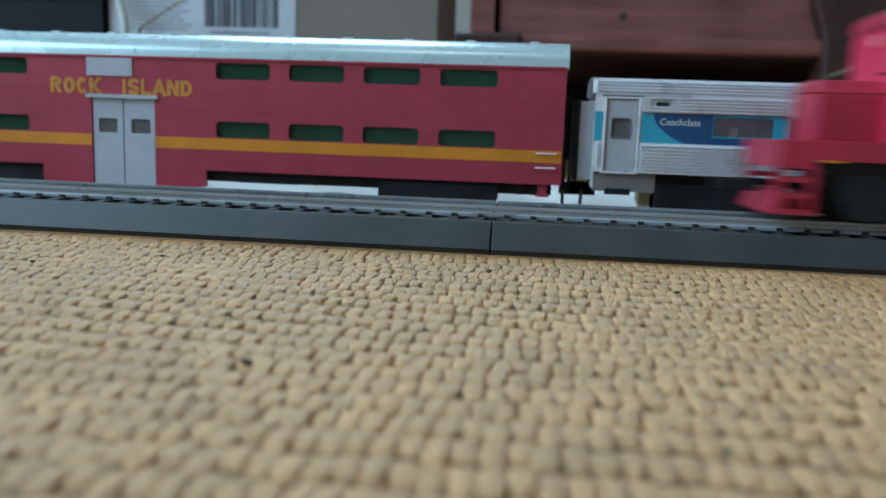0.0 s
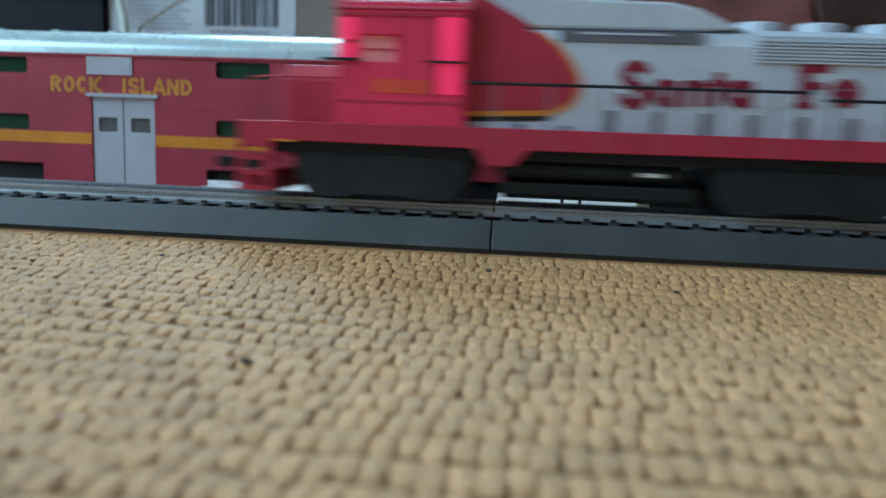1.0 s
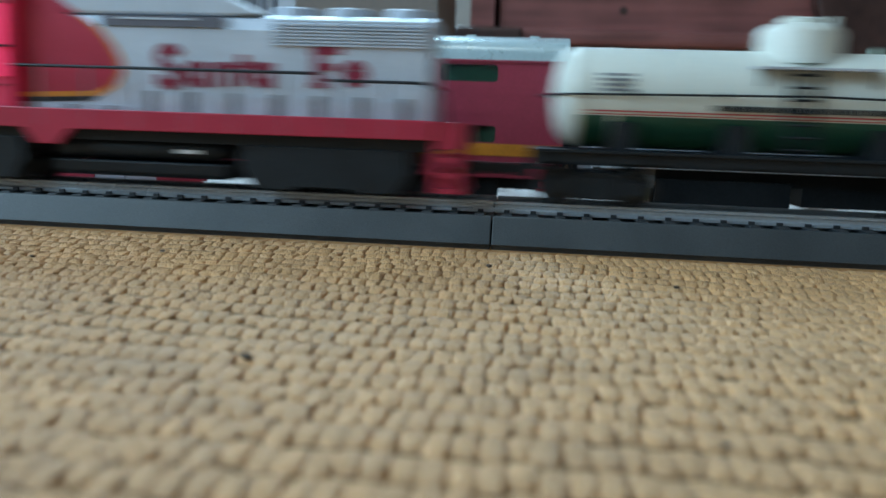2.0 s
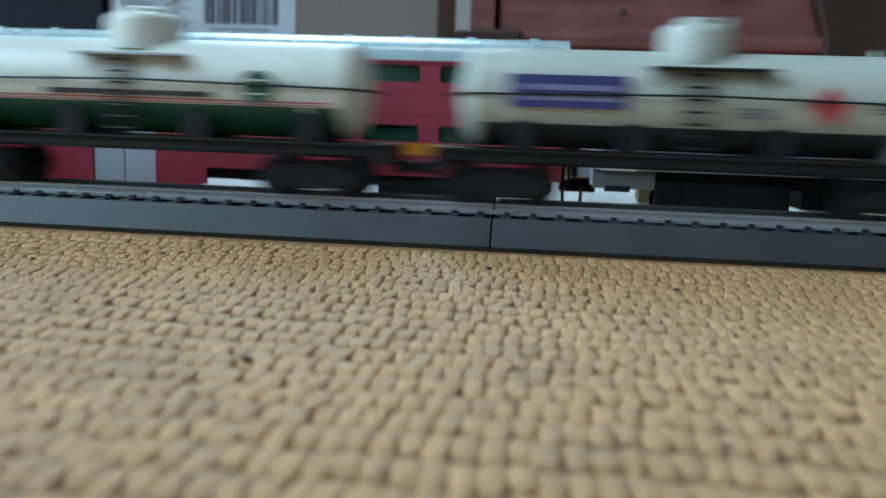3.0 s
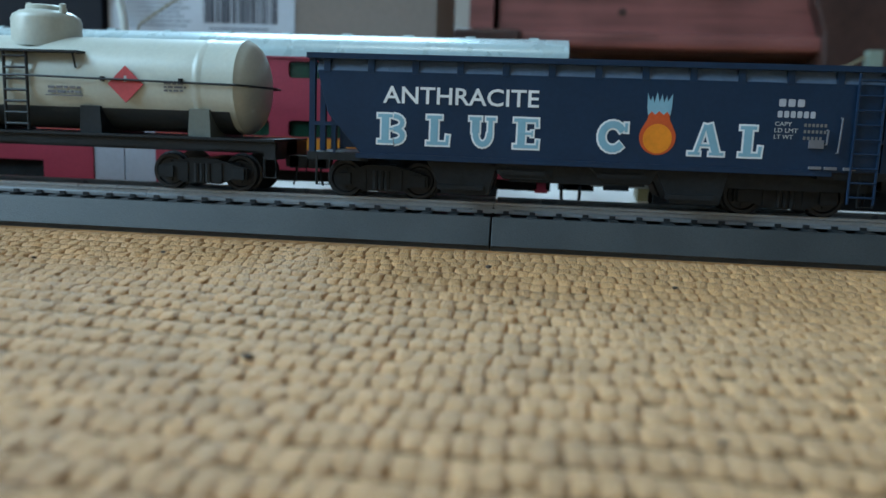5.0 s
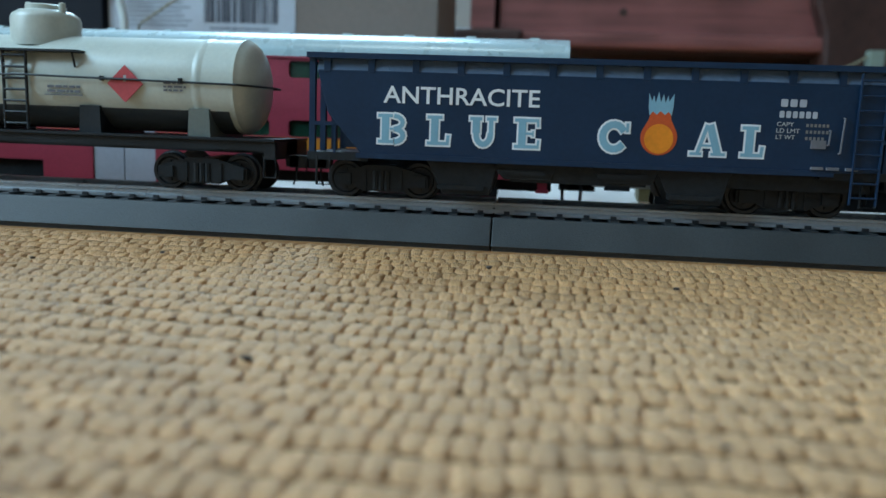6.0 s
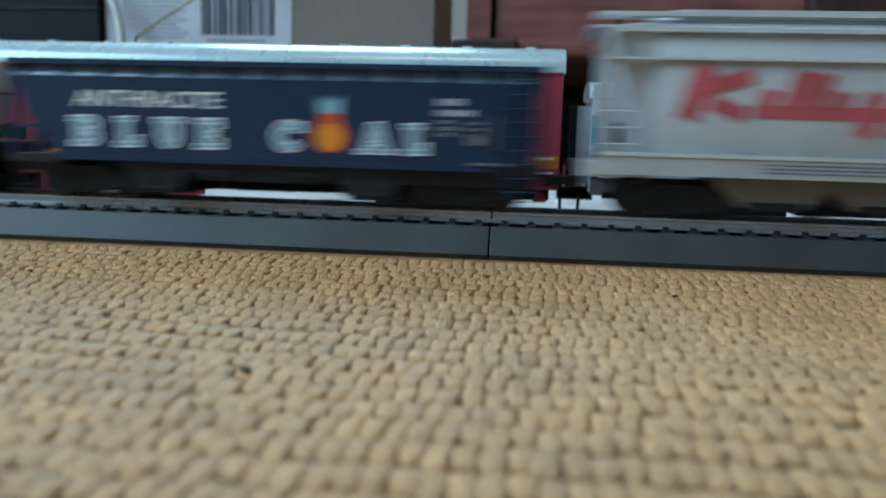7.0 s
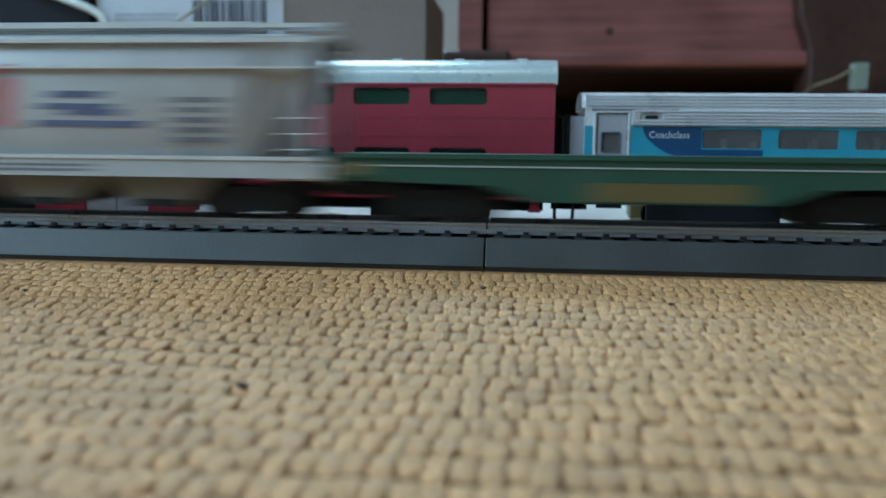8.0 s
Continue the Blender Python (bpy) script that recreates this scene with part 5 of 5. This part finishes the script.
# ---- things behind the tracks ----
def backdrop_things():
    ORG[:] = (0, 0)
    b = thing("cardboard_box", -152, 250, 0, "grey-brown cardboard box with a white shipping label", "box")
    part("carton", boxes((-250, -50, 0, 100, 0, 124)), CARDBOARD, b, bevel=2)
    part("box_flap", boxes((-248, -52, 2, 90, 124.4, 126)), CARDBOARD, b, bevel=0.6)
    lab = part("label", boxes((-249.5, -134, -0.5, 0.2, 79, 120)), PAPER, b, "white printed shipping label", bevel=0.1)
    rng = random.Random(6)
    x = -189.5
    while x < -145:
        w = rng.choice((0.5, 0.9, 1.4, 2.2))
        part("barcode_bar", boxes((x, min(x + w, -144.5), -0.8, -0.4, 86.5, 116)), INK, lab)
        x += w + rng.choice((0.5, 0.8, 1.3))
    for i in range(10):
        z = 84 + i * 2.6
        rows_of_bars("label_print", -238, -196 - rng.uniform(0, 12), z, z + 1.8, 1, -0.5, PRINTGREY, lab, 30 + i)
    rows_of_bars("label_print", -186, -150, 82.4, 85.2, 1, -0.5, PRINTGREY, lab, 50)
    k = thing("black_case", -350, 245, 0, "matt black case standing beside the box", "case")
    part("shell", boxes((-445, -251.5, 0, 150, 0, 124)), BLACKBOX, k, bevel=6)
    part("lid_seam", boxes((-446, -251, -1, 151, 100, 101)), BLACK, k)
    # wooden cabinet
    c = thing("wooden_cabinet", 330, 400, 0, "red-brown lacquered wooden cabinet on short legs", "cabinet")
    part("front_panel", boxes((-22, 720, 6, 24, 100, 620)), WOOD, c, bevel=1.5)
    part("side_panel", boxes((-44, -26, 0, 360, 60, 640)), WOOD, c, "reddish wooden side post", bevel=2)
    part("side_panel", boxes((722, 742, 0, 360, 60, 640)), WOOD, c, bevel=2)
    part("lower_rail", prism(bmesh.new(), [(-26, 92), (722, 92), (722, 104), (-26, 104)], -5, 20), WOOD, c, "rounded lower rail", bevel=4)
    part("bottom_board", boxes((-26, 722, 8, 350, 90, 98)), WOODDARK, c)
    part("top_board", boxes((-60, 758, -14, 370, 640, 662)), WOOD, c, bevel=3)
    # black colour stands in for the shade in the gap below
    part("back_board", boxes((-26, 722, 340, 352, 0, 640)), BLACKBOX, c, "back board, blackened for the shade under the cabinet")
    for x in (238, 716, -30):
        if x == 238:
            leg = [(x - 38, 620), (x + 38, 620), (x + 38, 150), (x + 35, 125), (x + 30, 106), (x + 28, 86), (x + 30, 60), (x + 24, 0), (x - 24, 0), (x - 28, 60), (x - 27, 86), (x - 28, 106), (x - 35, 125), (x - 38, 150)]
            part("corner_post", prism(bmesh.new(), leg, -9, 26), WOODDARK, c, "dark brown shaped post and foot", bevel=3)
            continue
        leg = [(x - 26, 104), (x + 26, 104), (x + 25, 86), (x + 19, 60), (x + 15, 0), (x - 15, 0), (x - 18, 60), (x - 25, 86)]
        part("leg", prism(bmesh.new(), leg, -9, 26), WOODDARK, c, "dark brown shaped leg", bevel=3)
    for x, z in ((70, 119),):
        part("knot", lathe(bmesh.new(), [(5.6, 3.0), (5.9, 1.2), (5.95, 0.3)], (x, 0, z), "y", 14), WOODDARK, c)
    # sheet on the floor
    s = thing("plastic_sheet", 20, 190, 0, "crumpled white plastic sheet on the carpet", "sheet")
    nx, ny = 60, 22
    bm = bmesh.new()
    g = [[bm.verts.new((-150 + 400 * i / nx, 100 - 190 + 175 * (1 - 0.78 * max(0.0, min(1.0, (i / nx - 0.42) / 0.24))) * j / ny, 1.2 + 2.6 * noise.noise((i * 0.21, j * 0.3, 2.0)) ** 2 * 3 + 0.8 * noise.noise((i * 0.6, j * 0.7, 5.0)) + 1.0)) for j in range(ny + 1)] for i in range(nx + 1)]
    for i in range(nx):
        for j in range(ny):
            bm.faces.new((g[i][j], g[i + 1][j], g[i + 1][j + 1], g[i][j + 1]))
    geo = bmesh.ops.extrude_face_region(bm, geom=bm.faces[:])
    bmesh.ops.translate(bm, verts=[v for v in geo["geom"] if isinstance(v, bmesh.types.BMVert)], vec=(0, 0, 0.3))
    bmesh.ops.recalc_face_normals(bm, faces=bm.faces)
    part("film", bm, SHEET, s, smooth=True)
    # cables in front of the box
    w = thing("white_cable", -232, 236, 0, "white cable hanging in front of the box", "cable")
    part("cable", sweep(bmesh.new(), [(-330, 40, 126.4), (-300, 10, 126.4), (-280, 0, 122), (-264, 0, 116), (-254, -1, 112.5), (-245, -1, 109), (-239, 0, 105), (-235.2, 0, 99), (-232.6, 0, 85), (-232, 0, 60), (-236, 0, 20), (-250, 0, 1.6), (-300, 0, 1.6)], 2.4, 10), CABLEWHITE, w, smooth=True)
    w = thing("tan_cord", -200, 236, 0, "thin tan cord slanting across the label", "cord")
    part("cord", sweep(bmesh.new(), [(-230, -2, 1), (-229, -2, 60), (-222, -2, 83), (-205, -2, 94), (-188, -2, 104), (-150, -2, 128), (-152, -2, 124), (-140, 60, 128)], 0.8, 8), CABLETAN, w, smooth=True)
    w = thing("power_plug", 236, 372, 0, "pale green plug on a thin cord", "plug")
    part("plug_body", boxes((234, 243, -5, 5, 74, 92)), PLUG, w, bevel=1.5)
    part("cord", sweep(bmesh.new(), [(238, 0, 74), (237, 2, 40), (236, 2, 1.2), (260, 2, 1.2)], 1.2, 8), PLUG, w, smooth=True)
    part("lead", sweep(bmesh.new(), [(234, 0, 88), (224, -1, 82), (208, -1, 76), (190, 0, 60), (186, 0, 1.2)], 0.9, 8), CABLETAN, w, smooth=True)
    y = thing("paper_scrap", 62, 112, 0, "yellowish folded scrap of paper on the sheet", "paper")
    part("scrap", boxes((52, 72, -6, 6, 3.4, 9.5)), TAN, y, bevel=0.5)


locomotive()
tank_car(-343.5, -216.0, "cream model tank car with green lower shell and dome", True)
tank_car(-192.0, -65.0, "aged cream model tank car with black lower shell and red diamond", False)
coal_hopper()
covered_hopper()
flat_car()
bilevel_coach()
single_level_coach()
backdrop_things()

# ---- movement ----
# seconds and millimetres by which the near train is off its standing place
RUN = [(0, 616), (0.5, 547.5), (1.0, 479.5), (1.5, 424), (1.7, 402), (2.8, 216), (3.1, 162.4), (3.3, 123.3), (3.5, 87.6), (4.0, 27),
       (4.25, 9), (4.5, 1.2), (4.7, 0), (6.835, 0), (6.9, -68.6), (7.0, -81.5), (7.2, -125), (7.5, -199), (7.6, -228), (8.0, -340)]


def shift(t):
    """Smooth and monotone between the rows of RUN."""
    ts, vs = [r[0] for r in RUN], [r[1] for r in RUN]
    i = max(0, min(len(ts) - 2, next((k for k in range(len(ts) - 1) if t <= ts[k + 1]), len(ts) - 2)))
    slopes = [(vs[k + 1] - vs[k]) / (ts[k + 1] - ts[k]) for k in range(len(ts) - 1)]

    def tangent(k):
        if k in (0, len(ts) - 1):
            return slopes[min(k, len(slopes) - 1)]
        a, b = slopes[k - 1], slopes[k]
        return 0.0 if a * b <= 0 else 2 * a * b / (a + b)

    h = ts[i + 1] - ts[i]
    u = (t - ts[i]) / h
    return ((2 * u ** 3 - 3 * u * u + 1) * vs[i] + (u ** 3 - 2 * u * u + u) * h * tangent(i)
            + (3 * u * u - 2 * u ** 3) * vs[i + 1] + (u ** 3 - u * u) * h * tangent(i + 1))


def motions():
    """Runs the near train along its track and turns its wheels."""
    times = [k / 30 for k in range(241)]
    off = [shift(t) for t in times]
    for car, x in CARS:
        walk(car, [(t, pose((x + s) * 0.001, 0, R0 * 0.001)) for t, s in zip(times, off)])
    turned = {}
    for ob, x, r in WHEELS:
        if r not in turned:
            angle, rows = 0.0, [0.0]
            for a, b in zip(off, off[1:]):
                angle += max(-80.0, min(80.0, math.degrees((b - a) / r)))
                rows.append(angle)
            turned[r] = rows
        walk(ob, [(t, pose(x * 0.001, 0, r * 0.001, 0, g, 0)) for t, g in zip(times, turned[r])])


motions()
